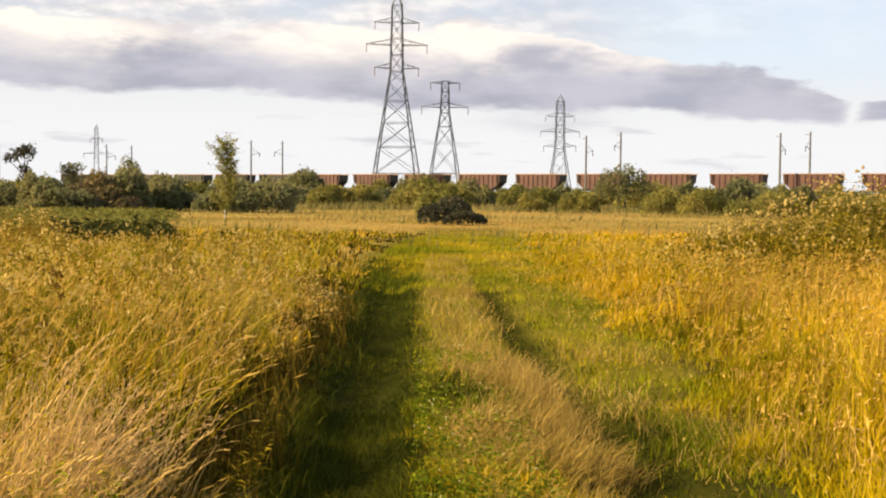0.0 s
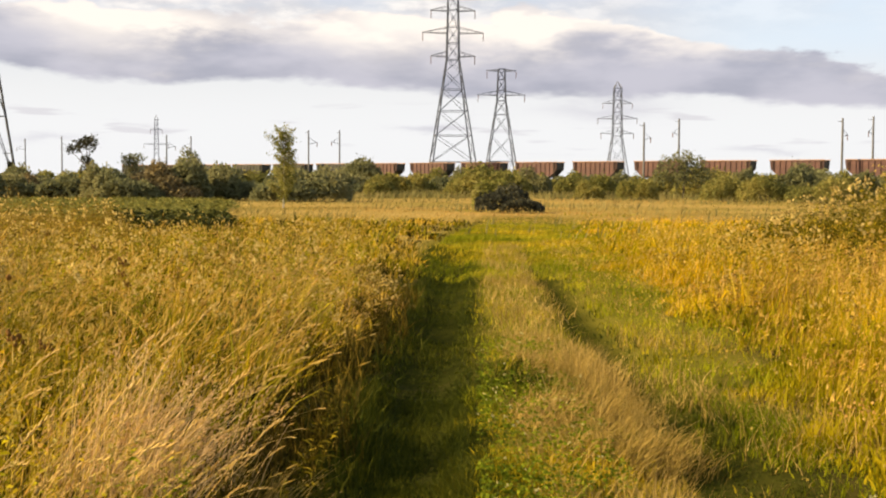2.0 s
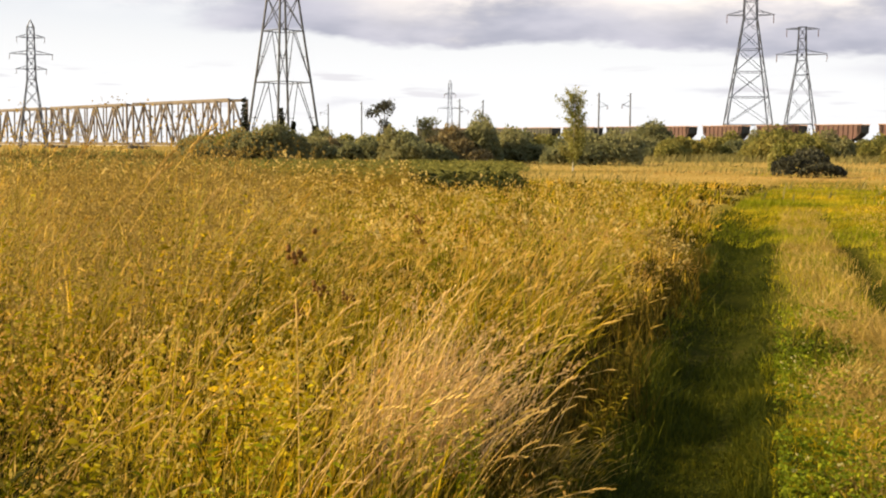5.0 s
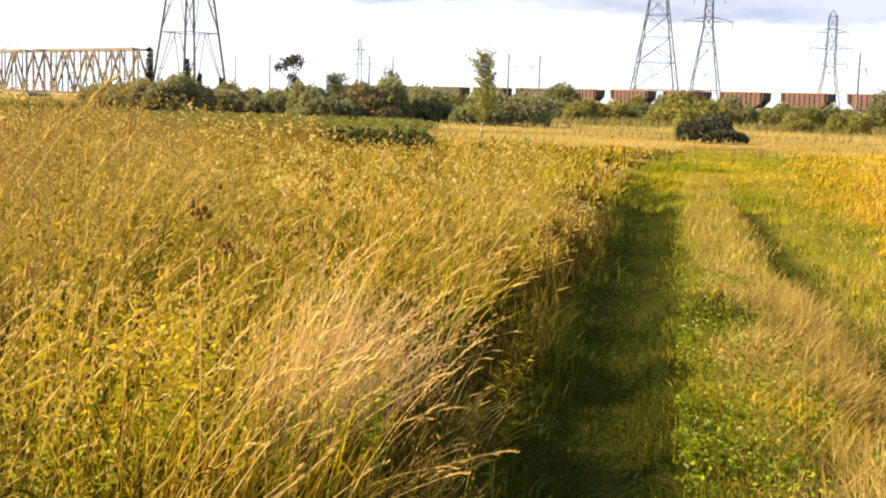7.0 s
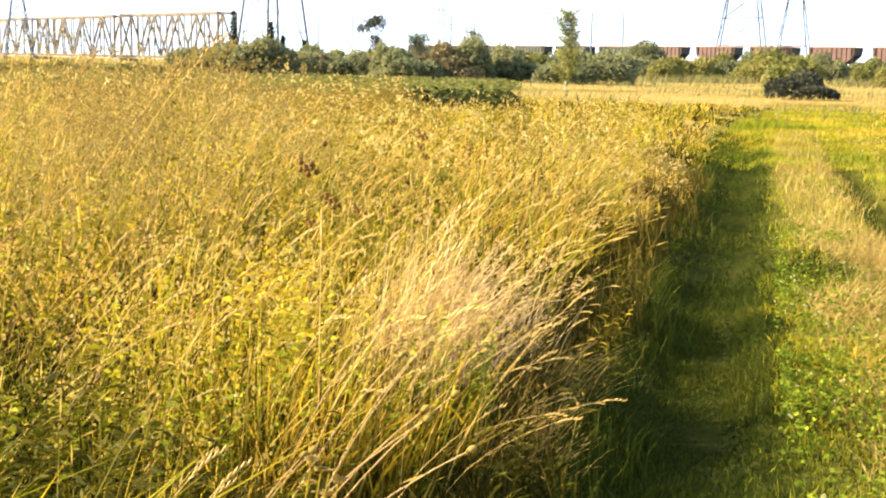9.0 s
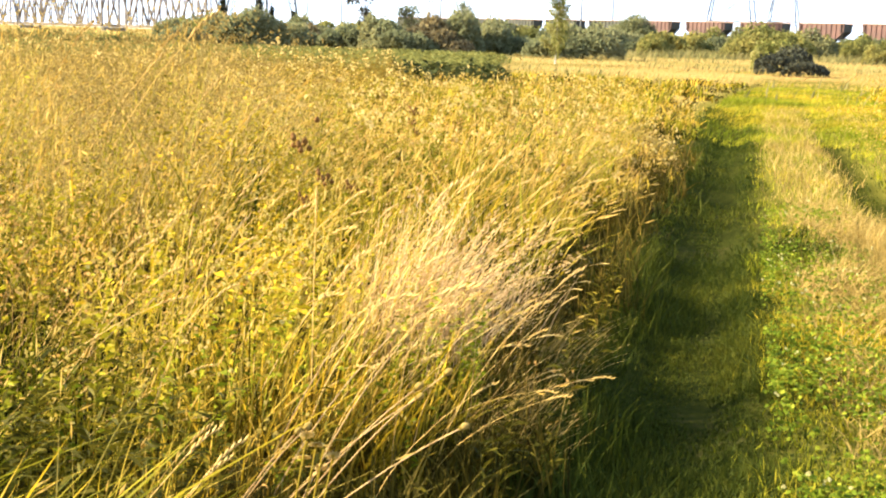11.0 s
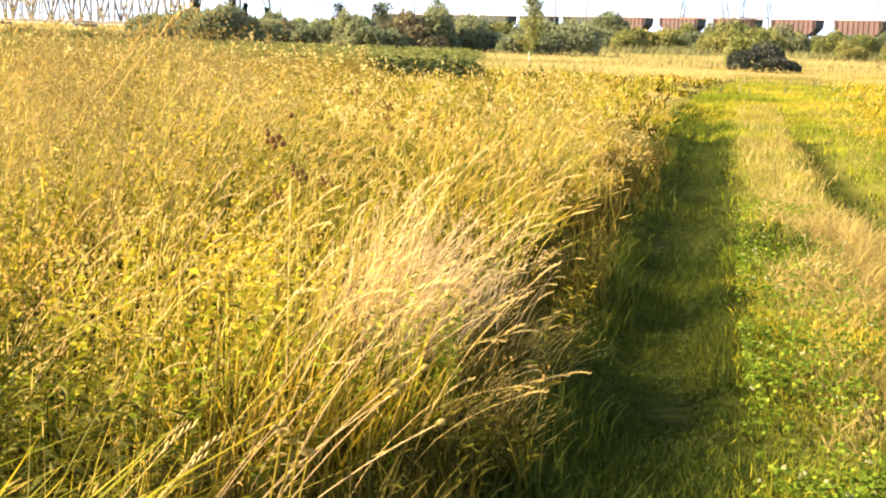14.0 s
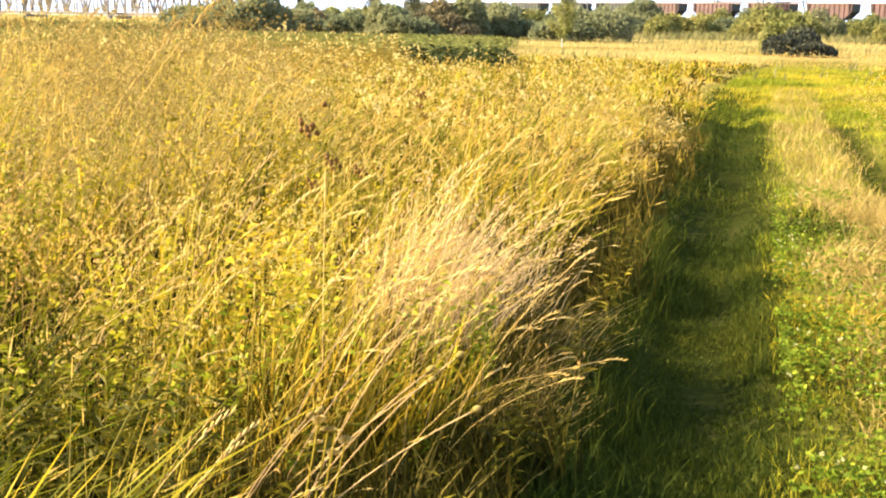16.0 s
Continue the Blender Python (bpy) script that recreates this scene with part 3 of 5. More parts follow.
for r0, r1, a0, a1, n_ in ((0.9, 4.0, AZ1, 85.0, 520), (2.0, 8.0, AZ1, 62.0, 620)):
    q = tussocks(n_, 11, r0, r1, a0, a1, 0.018, 3, "left", 0.55, 1.1, 0.10, 0.28, 0.9, 0.2, 0.3)
    gold.append(blade_arrays(*q[:3], q[5], q[3], q[4], 3)[:2])
    q = tussocks(n_, 11, r0, r1, a0, a1, 0.02, 2, "left", 0.35, 0.8, 0.12, 0.28, 0.9, 0.1)
    under.append(blade_arrays(*q[:3], q[5], q[3], q[4], 2)[:2])
grass("shade_dark_undergrowth", under, M_UNDER, "dense low olive meadow grass, darkened as shade between the blades")
grass("meadow_grass", gold, M_MEADOW, "tall wind-bent meadow grass, olive green turning gold")
grass("green_verge_undergrowth", under_r, M_UNDER_R, "olive green low grass beside the track")
grass("yellow_meadow_grass", gold_r, M_MEADOW_R, "tall yellow-gold grass beside the track")


def flower_dots(tip, each, spread, size):
    """Small heads of petals round each tip: little crossed diamonds."""
    n = len(tip) * each
    p = np.repeat(tip, each, 0) + rng.normal(size=(n, 3)) * np.array([1, 1, 0.5]) * spread
    up = rng.normal(size=(n, 3)) * 0.5 + np.array([-0.3, -0.5, 0.8])
    up /= np.linalg.norm(up, axis=1)[:, None]
    s = size * rng.uniform(0.6, 1.4, n)
    return head_arrays(p, up, s, s * 0.9)


# flowering stems: thin, with small seed heads
def stems(count, r0, r1, az0, az1, side, lo, hi, width, head_l, head_w, lean, wide, where=None, aim=80.0, power=0.9):
    x, y = scatter(count, r0, r1, az0, az1, power)
    ok = on_side(x, y, side)
    if where is not None:
        ok &= where(x, y)
    x, y = x[ok], y[ok]
    hh = tall_height(x, y)
    ok = hh > (0.46 if side == "left" else 0.3) * np.clip((16.0 - y) / 9.0, 0.4, 1.0)
    x, y, hh = x[ok], y[ok], hh[ok]
    n = len(x)
    h = hh * rng.uniform(lo, hi, n)
    v, f, tip, sl = blade_arrays(x, y, h, np.full(n, width), np.clip(np.abs(rng.normal(lean, wide, n)), 0.0, 0.95), spread_aim(n, aim, 60), 4, twist=rng.uniform(-0.7, 0.7, n), taper=0.25)
    hv, hf = head_arrays(tip, sl, head_l * rng.uniform(0.6, 1.4, n), head_w * rng.uniform(0.7, 1.3, n))
    return (v, f), (hv, hf)


stalks, heads, russet = [], [], []
for r0, r1, n_, k in ((2.2, 6.0, 1300, 1.1), (6.0, 12.0, 3600, 1.5), (12.0, 26.0, 4500, 2.2), (26.0, 48.0, 2500, 3.2)):
    for side, share in (("left", 0.75), ("right", 0.85)):
        lo_, hi_ = sector(side, r0)
        a, b = stems(int(n_ * share), r0, r1, lo_, hi_, side, 0.85, 1.22, 0.0032 * k, (0.05 if side == "right" else 0.07 if r0 == 6.0 else 0.055) * k ** 0.6, (0.008 if side == "right" else 0.0068 if r0 == 6.0 else 0.0052) * k ** 1.15, 0.42 if side == "left" else 0.4, 0.3)
        stalks.append(a)
        heads.append(b)
# a haze of fine reddish panicles drifts across the meadow in patches
for r0, r1, n_, k in ((3.5, 8.0, 2600, 1.1), (8.0, 18.0, 4200, 1.5)):
    a, b = stems(n_, r0, r1, 2.0, AZ1, "left", 0.8, 1.18, 0.0018 * k, 0.035 * k, 0.009 * k, 0.45, 0.25,
                 lambda x, y: field_noise(x, y, 0.6, 21.0) > rng.uniform(-0.1, 0.5, len(x)))
    russet += [a, flower_dots(b[0].reshape(-1, 8, 3)[:, 0], 4, 0.022 * k, 0.012 * k)]
grass("flowering_stalks", stalks, M_STALK, "thin straw-coloured flowering grass stalks")
grass("grass_seed_heads", heads, M_HEADS, "pale straw seed heads on grass stalks")
a, b = stems(6000, 6.0, 20.0, -24.0, 2.0, "right", 0.8, 1.15, 0.003, 0.05, 0.012, 0.3, 0.2, lambda x, y: field_noise(x, y, 0.6, 25.0) > rng.uniform(-0.4, 0.5, len(x)))
russet += [a, flower_dots(b[0].reshape(-1, 8, 3)[:, 0], 3, 0.03, 0.017)]
grass("panicle_grass", russet, M_RUSSET, "fine reddish-gold panicle grass in drifts")
# brownish panicles stand in a haze above the rest, far out in the meadow and along the rut
dim = []
for r0, r1, a0, a1, n_, lo_, hi_ in ((5.8, 12.0, 26.5, 37.0, 2300, 1.0, 1.35), (10.0, 22.0, 21.0, 37.0, 1500, 0.9, 1.2), (8.0, 18.0, 4.5, 13.0, 700, 0.85, 1.15)):
    a, b = stems(n_, r0, r1, a0, a1, "left", lo_, hi_, 0.003, 0.05, 0.008, 0.35, 0.2)
    dim += [a, flower_dots(b[0].reshape(-1, 8, 3)[:, 2], 6, 0.045, 0.017)]
_, b = stems(900, 9.0, 22.0, 4.5, 32.0, "left", 0.9, 1.25, 0.004, 0.05, 0.01, 0.3, 0.2)
pale_tips = b[0].reshape(-1, 8, 3)[:, 0]
grass("thistle_down", [flower_dots(pale_tips, 3, 0.026, 0.034)], M_PETAL, "pale thistle down among the grass heads", "flowers")
grass("hazy_panicle_grass", dim, M_DIM, "tall brownish grass with fine hazy panicles")


# short growth on the track itself
def short_set(count, r0, r1, az0, az1, c0, c1, h0, h1, width, lean=0.5, segs=2, power=0.8, patch=-2.0, seed=31.0):
    x, y = scatter(count, r0, r1, az0, az1, power)
    c = lane(x, y) + 0.13 * field_noise(x, y, 1.7, 31.0) + 0.12 * field_noise(x, y, 5.0, 31.0) + rng.normal(0, 0.05, count)
    ok = (c > c0) & (c < c1) & (field_noise(x, y, 1.3, seed) > patch + rng.uniform(-0.3, 0.3, count))
    x, y = x[ok], y[ok]
    h = rng.uniform(h0, h1, len(x)) * (0.8 + 0.6 * field_noise(x, y, 1.9, 4.0))
    h = np.maximum(h, 0.015)
    v, f, _, _ = blade_arrays(x, y, h, width * rng.uniform(0.7, 1.4, len(x)), np.abs(rng.normal(lean, 0.3, len(x))), rng.uniform(0, 6.28, len(x)), segs)
    return v, f


rut, shoulder, greens = [], [], []
for n_, r0, r1, wd in ((150000, 2.0, 9.0, 0.0065), (130000, 9.0, 30.0, 0.011)):
    lo, hi = (AZ0, 18.0)
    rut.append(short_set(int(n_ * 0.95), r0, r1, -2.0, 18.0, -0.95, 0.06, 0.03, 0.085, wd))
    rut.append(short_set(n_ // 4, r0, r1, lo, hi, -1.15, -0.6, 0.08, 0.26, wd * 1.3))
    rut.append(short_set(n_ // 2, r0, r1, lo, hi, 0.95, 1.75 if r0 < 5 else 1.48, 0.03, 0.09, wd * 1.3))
    shoulder.append(short_set(n_ // 3, r0, r1, lo, hi, 0.0, 1.0, 0.05, 0.14, wd))
    greens.append(short_set(n_ // 2, r0, r1, lo, hi, 1.62 if r0 < 5 else 1.42, 2.15 if r0 < 5 else 3.2, 0.05, 0.17, wd, patch=0.0 if r0 < 5 else -2.0, seed=58.0))
    rut.append(short_set(n_ // 4, r0, min(r1, 12.0), lo, hi, 0.0, 0.95, 0.05, 0.17, wd, patch=-0.2 if r0 < 5 else 0.3, seed=72.0))
rut.append(short_set(30000, 0.15, 11.0, -180.0, 180.0, -1.1, 1.5, 0.03, 0.09, 0.014))
shoulder.append(short_set(26000, 0.15, 11.0, -180.0, 180.0, 0.05, 1.0, 0.05, 0.16, 0.014))
shoulder.append(short_set(22000, 0.15, 11.0, -180.0, 180.0, 1.3, 2.2, 0.05, 0.18, 0.014))
# a band of dark blades paints the shaded face of the left bank
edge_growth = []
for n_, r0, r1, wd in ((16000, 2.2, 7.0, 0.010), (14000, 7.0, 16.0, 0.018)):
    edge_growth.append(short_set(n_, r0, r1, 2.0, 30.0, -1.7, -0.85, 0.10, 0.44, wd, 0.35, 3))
grass("edge_grass", edge_growth, M_EDGE, "olive grass along the rut's edge, darkened as the bank's shaded face")
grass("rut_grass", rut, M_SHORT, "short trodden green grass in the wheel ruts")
grass("shoulder_grass", shoulder, M_LIME, "short bright yellow-green grass beside the ruts")
grass("bright_verge_grass", greens, M_GREENS, "short bright green grass between rut and meadow")
strip = []
for n_, r0, r1, wd in ((30000, 4.5, 12.0, 0.005), (30000, 12.0, 30.0, 0.008)):
    strip.append(short_set(n_, r0, r1, -14, 12, 0.30 if r0 < 5 else 0.15, 1.02, 0.12, 0.32, wd, 0.75, 3, patch=-0.15 if r0 < 5 else -0.35, seed=44.0))
    strip.append(short_set(n_ // 2, r0, r1, -24, 12, 1.4, 3.4, 0.12, 0.34, wd, 0.75, 3, patch=0.1, seed=52.0))
strip.append(short_set(30000, 3.2, 10.0, -22, 8, 0.66, 1.05, 0.16, 0.42, 0.005, 0.6, 3, patch=-0.3, seed=47.0))
grass("crown_grass", strip, M_CROWN, "dry bent grass on the crown between the ruts")


# bleached tufts that lean over the ruts: fine blades, half of them with a loose plume of spikelets
def tuft(cx, cy, rad, count, h0, h1, lean, aim=85.0, stretch=1.0, plume=0.5):
    r, t = rad * np.sqrt(rng.random(count)), rng.uniform(0, 6.28, count)
    x, y = cx + r * np.cos(t) * 0.8 + 0.06 * rng.normal(size=count), cy + r * np.sin(t) * stretch + 0.06 * rng.normal(size=count)
    h = rng.uniform(h0, h1, count) * (1.0 - 0.35 * (r / rad) ** 2) * (1.0 + 0.35 * field_noise(x, y, 5.0, 71.0))
    x, y = x + 0.10 * field_noise(x, y, 6.0, 73.0), y + 0.10 * field_noise(x, y, 6.0, 75.0)
    v, f, tip, sl = blade_arrays(x, y, h, 0.0050 * rng.uniform(0.6, 1.5, count), np.clip(np.abs(rng.normal(lean, 0.22, count)), 0.0, 0.95), spread_aim(count, aim, 40), 4, taper=0.6)
    pick = np.flatnonzero(rng.random(count) < plume)
    k = np.repeat(pick, 7)
    back = rng.random(len(k)) * 0.16
    at = tip[k] - sl[k] * back[:, None] + rng.normal(size=(len(k), 3)) * 0.010
    way_ = sl[k] + rng.normal(size=(len(k), 3)) * 0.35
    way_ /= np.linalg.norm(way_, axis=1)[:, None]
    return (v, f), head_arrays(at, way_, rng.uniform(0.014, 0.032, len(k)), rng.uniform(0.004, 0.008, len(k)))


TUFTS = ((-1.66, 5.05, 0.46, 1250, 0.25, 0.94, 0.38, "large bleached grass tuft bent over the rut"),
         (-1.10, 4.3, 0.22, 170, 0.16, 0.42, 0.7, "low beige tuft hanging into the rut"),
         (-1.16, 5.1, 0.24, 170, 0.16, 0.45, 0.7, "low beige tuft hanging into the rut"),
         (0.50, 7.9, 0.55, 600, 0.16, 0.36, 0.8, "small pale tuft on the crown of the track"),
         (0.70, 6.7, 0.50, 600, 0.16, 0.34, 0.8, "small pale tuft beside the rut"),
         (0.50, 9.6, 0.55, 420, 0.14, 0.30, 0.8, "small pale tuft on the crown of the track"))
for cx, cy, rad, cnt, h0, h1, ln, lb in TUFTS:
    a, b = tuft(cx, cy, rad, cnt, h0, h1, ln, plume=0.5 if h1 > 0.6 else 0.15)
    root = thing("dry_grass_tuft", Matrix(), lb, "grass", "dry grass tufts")
    tagged(obj("blade_mass", np_mesh("blade_mass", *a, M_PALE if h1 > 0.6 else M_CROWN), root), kind="stuff")
    tagged(obj("plume_mass", np_mesh("plume_mass", *b, M_PALE if h1 > 0.6 else M_CROWN), root), kind="stuff")


# further meadow: lime band along the track, tan and russet beyond
def far_set(count, r0, r1, az0, az1, h0, h1, width, cond):
    x, y = scatter(count, r0, r1, az0, az1, 0.7)
    ok = cond(x, y)
    x, y = x[ok], y[ok]
    h = rng.uniform(h0, h1, len(x)) * (1.0 + 0.35 * field_noise(x, y, 0.25, 3.0))
    v, f, _, _ = blade_arrays(x, y, h, width * rng.uniform(0.6, 1.5, len(x)), np.abs(rng.normal(0.4, 0.25, len(x))), spread_aim(len(x)), 2)
    return v, f


def in_crop(x, y, grow=0.0):
    az_, r = np.degrees(np.arctan2(-x, y)), np.hypot(x, y)
    return (az_ > 12.9 + 0.7 * field_noise(x, y, 0.35, 2.0)) & (r > 33.0 + 23.0 * np.clip((az_ - 17.0) / 4.0, 0, 1) + 2.5 * field_noise(x, y, 0.2, 6.0)) & (r < 96.0)


grass("lime_grass", [far_set(14000, 42, 72, -16, 9, 0.08, 0.2, 0.03, lambda x, y: (lane(x, y) > -1.0) & (lane(x, y) < 8.0) & (field_noise(x, y, 0.2, 41.0) > rng.uniform(-0.3, 0.8, len(x)) + 0.02 * (y - 42))),
                     far_set(60000, 20, 46, -16, 9, 0.05, 0.15, 0.016, lambda x, y: (lane(x, y) > -1.0) & (lane(x, y) < 3.2 + 0.05 * y))], M_LIME,
      "bright lime-green grass where the track fades out")
grass("far_meadow_grass", [far_set(64000, 40, 80, -32, 46, 0.04, 0.13, 0.022, lambda x, y: ~in_crop(x, y)),
                           far_set(46000, 75, 165, -32, 46, 0.05, 0.16, 0.045, lambda x, y: ~in_crop(x, y))], M_TAN,
      "dry tan and russet grass across the far meadow")


grass("meadow_tussocks", [far_set(15000, 30, 125, -32, 30, 0.25, 0.6, 0.05, lambda x, y: (field_noise(x, y, 0.13, 24.0) > rng.uniform(-0.1, 0.7, len(x))) & ~in_crop(x, y))], M_RANK,
      "olive and brown tussocks scattered over the far meadow")
grass("rank_grass", [far_set(24000, 124, 165, -30, 40, 0.5, 1.2, 0.09, lambda x, y: field_noise(x, y, 0.05, 4.0) > rng.uniform(-0.7, 0.5, len(x)))], M_RANK,
      "rank olive grass and low scrub before the bushes")


# ---------------------------------------------------------------- weeds, flowers and the crop
def leaf_quads(p, d, size, ratio=0.3):
    """Pointed leaves from p along d."""
    n = len(p)
    side = np.cross(d, rng.normal(size=(n, 3)))
    side /= np.linalg.norm(side, axis=1)[:, None] + 1e-6
    s = size[:, None]
    mid = p + d * s * 0.45
    v = np.stack([p, mid - side * s * ratio / 2, p + d * s - np.array([0, 0, 0.25]) * s, mid + side * s * ratio / 2], 1)
    return v.reshape(-1, 3), np.arange(n * 4).reshape(-1, 4)


def weeds(x, y, h, leaves, leaf, width, lean=0.15, ratio=0.3):
    """Upright weeds: a stalk with leaves up its length. Returns stalks, leaves and the tops."""
    n = len(x)
    ln, aim = np.abs(rng.normal(lean, 0.1, n)), spread_aim(n, 80, 50)
    v, f, tip, sl = blade_arrays(x, y, h, np.full(n, width), ln, aim, 2)
    t = np.tile(np.linspace(0.25, 0.95, leaves), n)
    k = np.repeat(np.arange(n), leaves)
    p = np.stack([x[k] + np.sin(aim[k]) * ln[k] * h[k] * t ** 1.7, y[k] + np.cos(aim[k]) * ln[k] * h[k] * t ** 1.7, ground_z(x, y)[k] + h[k] * t * (1 - 0.28 * ln[k] * t)], 1)
    a = rng.uniform(0, 6.28, len(k))
    d = np.stack([np.cos(a) * 0.8, np.sin(a) * 0.8, rng.uniform(0.1, 0.8, len(k))], 1)
    d /= np.linalg.norm(d, axis=1)[:, None]
    lv = leaf_quads(p, d, leaf * rng.uniform(0.6, 1.4, len(k)) * (1.2 - 0.6 * t), ratio)
    return (v, f), lv, tip


# tall yellow-flowered weeds on the right, thinning towards the track
cl = []
x, y = scatter(3200, 17.0, 30.0, -27.0, -10.0, 0.8)
dens = np.clip((-np.degrees(np.arctan2(-x, y)) - 9.0) / 8.0, 0.05, 1.0) * (field_noise(x, y, 0.4, 14.0) * 0.5 + 0.6)
ok = (rng.random(len(x)) < dens) & (lane(x, y) > 3.2)
x, y, dens = x[ok], y[ok], dens[ok]
grow = np.clip((-np.degrees(np.arctan2(-x, y)) - 11.0) / 7.0, 0.0, 1.0) * np.clip((np.hypot(x, y) - 16.0) / 5.0, 0.0, 1.0)
s_, l_, tp = weeds(x, y, (0.75 + 1.15 * grow) * rng.uniform(0.65, 1.12, len(x)), 10, 0.15, 0.014, ratio=0.22)
grass("tall_weeds", [s_, l_], M_WEED, "tall leafy green weeds at the meadow's edge", "weeds")
grass("weed_blossoms", [flower_dots(tp[rng.random(len(tp)) < 0.4], 3, 0.08, 0.06)], M_PETAL, "pale yellow blossoms on the tall weeds", "flowers")
# weeds gone to seed between the near meadow and the crop
x, y = scatter(5200, 8.0, 40.0, 6.0, 44.0, 0.9)
ok = (lane(x, y) < -2.5) & (field_noise(x, y, 0.35, 17.0) + 0.8 * ((np.hypot(x, y) > 17) & (np.degrees(np.arctan2(-x, y)) > 16.5)) > rng.uniform(-0.4, 0.6, len(x)))
x, y = x[ok], y[ok]
s_, l_, tp = weeds(x, y, rng.uniform(0.55, 0.95, len(x)) * (1 + 0.3 * ((np.hypot(x, y) > 17) & (np.degrees(np.arctan2(-x, y)) > 17.5))) * (1 - 0.35 * ((np.hypot(x, y) > 26) & (np.degrees(np.arctan2(-x, y)) < 18))), 8, 0.12, 0.012)
grass("seeding_weeds", [s_, l_], M_BROWNWEED, "brown and olive weeds gone to seed", "weeds")
pick = rng.random(len(x)) < 0.2
grass("seed_fluff", [flower_dots(tp[pick], 3, 0.04, 0.05)], M_PETAL, "pale seed fluff on the weeds", "flowers")
# brown weeds gone over in the meadow beyond the second rut
x, y = scatter(1500, 8.0, 24.0, -25.0, -3.0, 0.9)
ok = (tall_height(x, y) > 0.35) & (lane(x, y) > 2.2) & (field_noise(x, y, 0.7, 37.0) > rng.uniform(-0.2, 0.7, len(x)))
x, y = x[ok], y[ok]
s_, l_, tp = weeds(x, y, tall_height(x, y) * rng.uniform(0.8, 1.12, len(x)), 12, 0.09, 0.008)
grass("withered_weeds", [s_, l_], M_BROWNWEED, "brown withered weeds among the yellow grass", "weeds")
grass("withered_blossoms", [flower_dots(tp, 3, 0.03, 0.028)], M_PETAL, "pale dry flower heads on withered weeds", "flowers")
# dotted blossoms through the right meadow and the shoulder
x, y = scatter(5600, 5.0, 30.0, -25.0, 2.0, 0.9)
ok = (lane(x, y) > 1.5)
x, y = x[ok], y[ok]
tp = np.stack([x, y, ground_z(x, y) + np.maximum(tall_height(x, y) * rng.uniform(0.85, 1.1, len(x)), 0.16)], 1)
grass("meadow_blossoms", [flower_dots(tp, 1, 0.01, 0.008 + 0.0013 * np.hypot(x, y))], M_YELLOW, "small yellow blossoms in the grass", "flowers")
# white blossoms here and there on the left
x, y = scatter(260, 3.0, 16.0, 6.0, 42.0, 0.8)
ok = (tall_height(x, y) > 0.5)
x, y = x[ok], y[ok]
tp = np.stack([x, y, tall_height(x, y) * rng.uniform(0.75, 1.0, len(x))], 1)
grass("white_blossoms", [flower_dots(tp, 3, 0.02, 0.013)], M_PETAL, "small white umbel blossoms in the meadow", "flowers")

# clover along the crown: leaves and white heads
x, y = scatter(36000, 2.8, 11.0, -24.0, 6.0, 0.5)
c = lane(x, y)
ok = (c > 0.0) & (c < 0.75 + 1.2 * (y < 5.5)) & (np.abs(c - 1.17) > 0.18)
ok &= field_noise(x, y, 1.9, 8.0) + 0.5 * field_noise(x, y, 5.0, 28.0) > rng.uniform(-0.9, 0.6, len(x)) + 0.07 * np.maximum(y - 4.0, 0.0) + 0.5 * np.clip(c - 0.3, 0.0, 1.0)
x, y = x[ok], y[ok]
p = np.stack([x, y, ground_z(x, y) + rng.uniform(0.05, 0.16, len(x))], 1)
k = np.repeat(np.arange(len(x)), 3)
a = rng.uniform(0, 6.28, len(k))
d = np.stack([np.cos(a), np.sin(a), rng.uniform(-0.1, 0.5, len(k))], 1)
grass("clover", [leaf_quads(p[k], d, rng.uniform(0.014, 0.028, len(k)), 0.8)], M_CLOVER, "green clover leaves on the crown of the track", "clover")
pick = rng.random(len(x)) < 0.03
grass("clover_blossoms", [flower_dots(p[pick] + np.array([0, 0, 0.05]), 2, 0.006, 0.017)], M_CLOVERHEAD, "white clover blossoms on the track", "flowers")

# flowering herbs in patches through the left meadow
hs, hl, ht = [], [], []
for r0, r1, n_, k in ((3.4, 7.0, 520, 1.0), (7.0, 16.0, 1900, 1.4), (16.0, 28.0, 1100, 2.1)):
    x, y = scatter(n_, r0, r1, 6.0, 43.0, 0.8)
    ok = (tall_height(x, y) > 0.4) & (field_noise(x, y, 0.75, 33.0) > rng.uniform(-0.5, 0.5, n_))
    x, y = x[ok], y[ok]
    s_, l_, tp = weeds(x, y, tall_height(x, y) * rng.uniform(0.75, 1.12, len(x)), 16, 0.05 * k, 0.005 * k)
    hs.append(s_)
    hl.append(l_)
    ht.append(flower_dots(tp, 6, 0.05 * k, 0.015 * k ** 1.3))
x, y = scatter(620, 3.8, 8.5, 23.0, 43.0, 0.8)
ok = (tall_height(x, y) > 0.4) & (field_noise(x, y, 1.0, 35.0) > rng.uniform(-0.8, 0.4, len(x)))
x, y = x[ok], y[ok]
s_, l_, tp = weeds(x, y, tall_height(x, y) * rng.uniform(0.8, 1.1, len(x)), 22, 0.075, 0.006, ratio=0.34)
grass("lime_herbs", [s_, l_], M_LIMEHERB, "dense lime-yellow leafy herbs among the grass", "herbs")
ht.append(flower_dots(tp, 6, 0.05, 0.016))
grass("meadow_herbs", hs + hl, M_HERB, "yellow-green flowering herbs among the grass", "herbs")
grass("herb_blossoms", ht, M_YELLOW, "small creamy yellow blossoms on the herbs", "flowers")

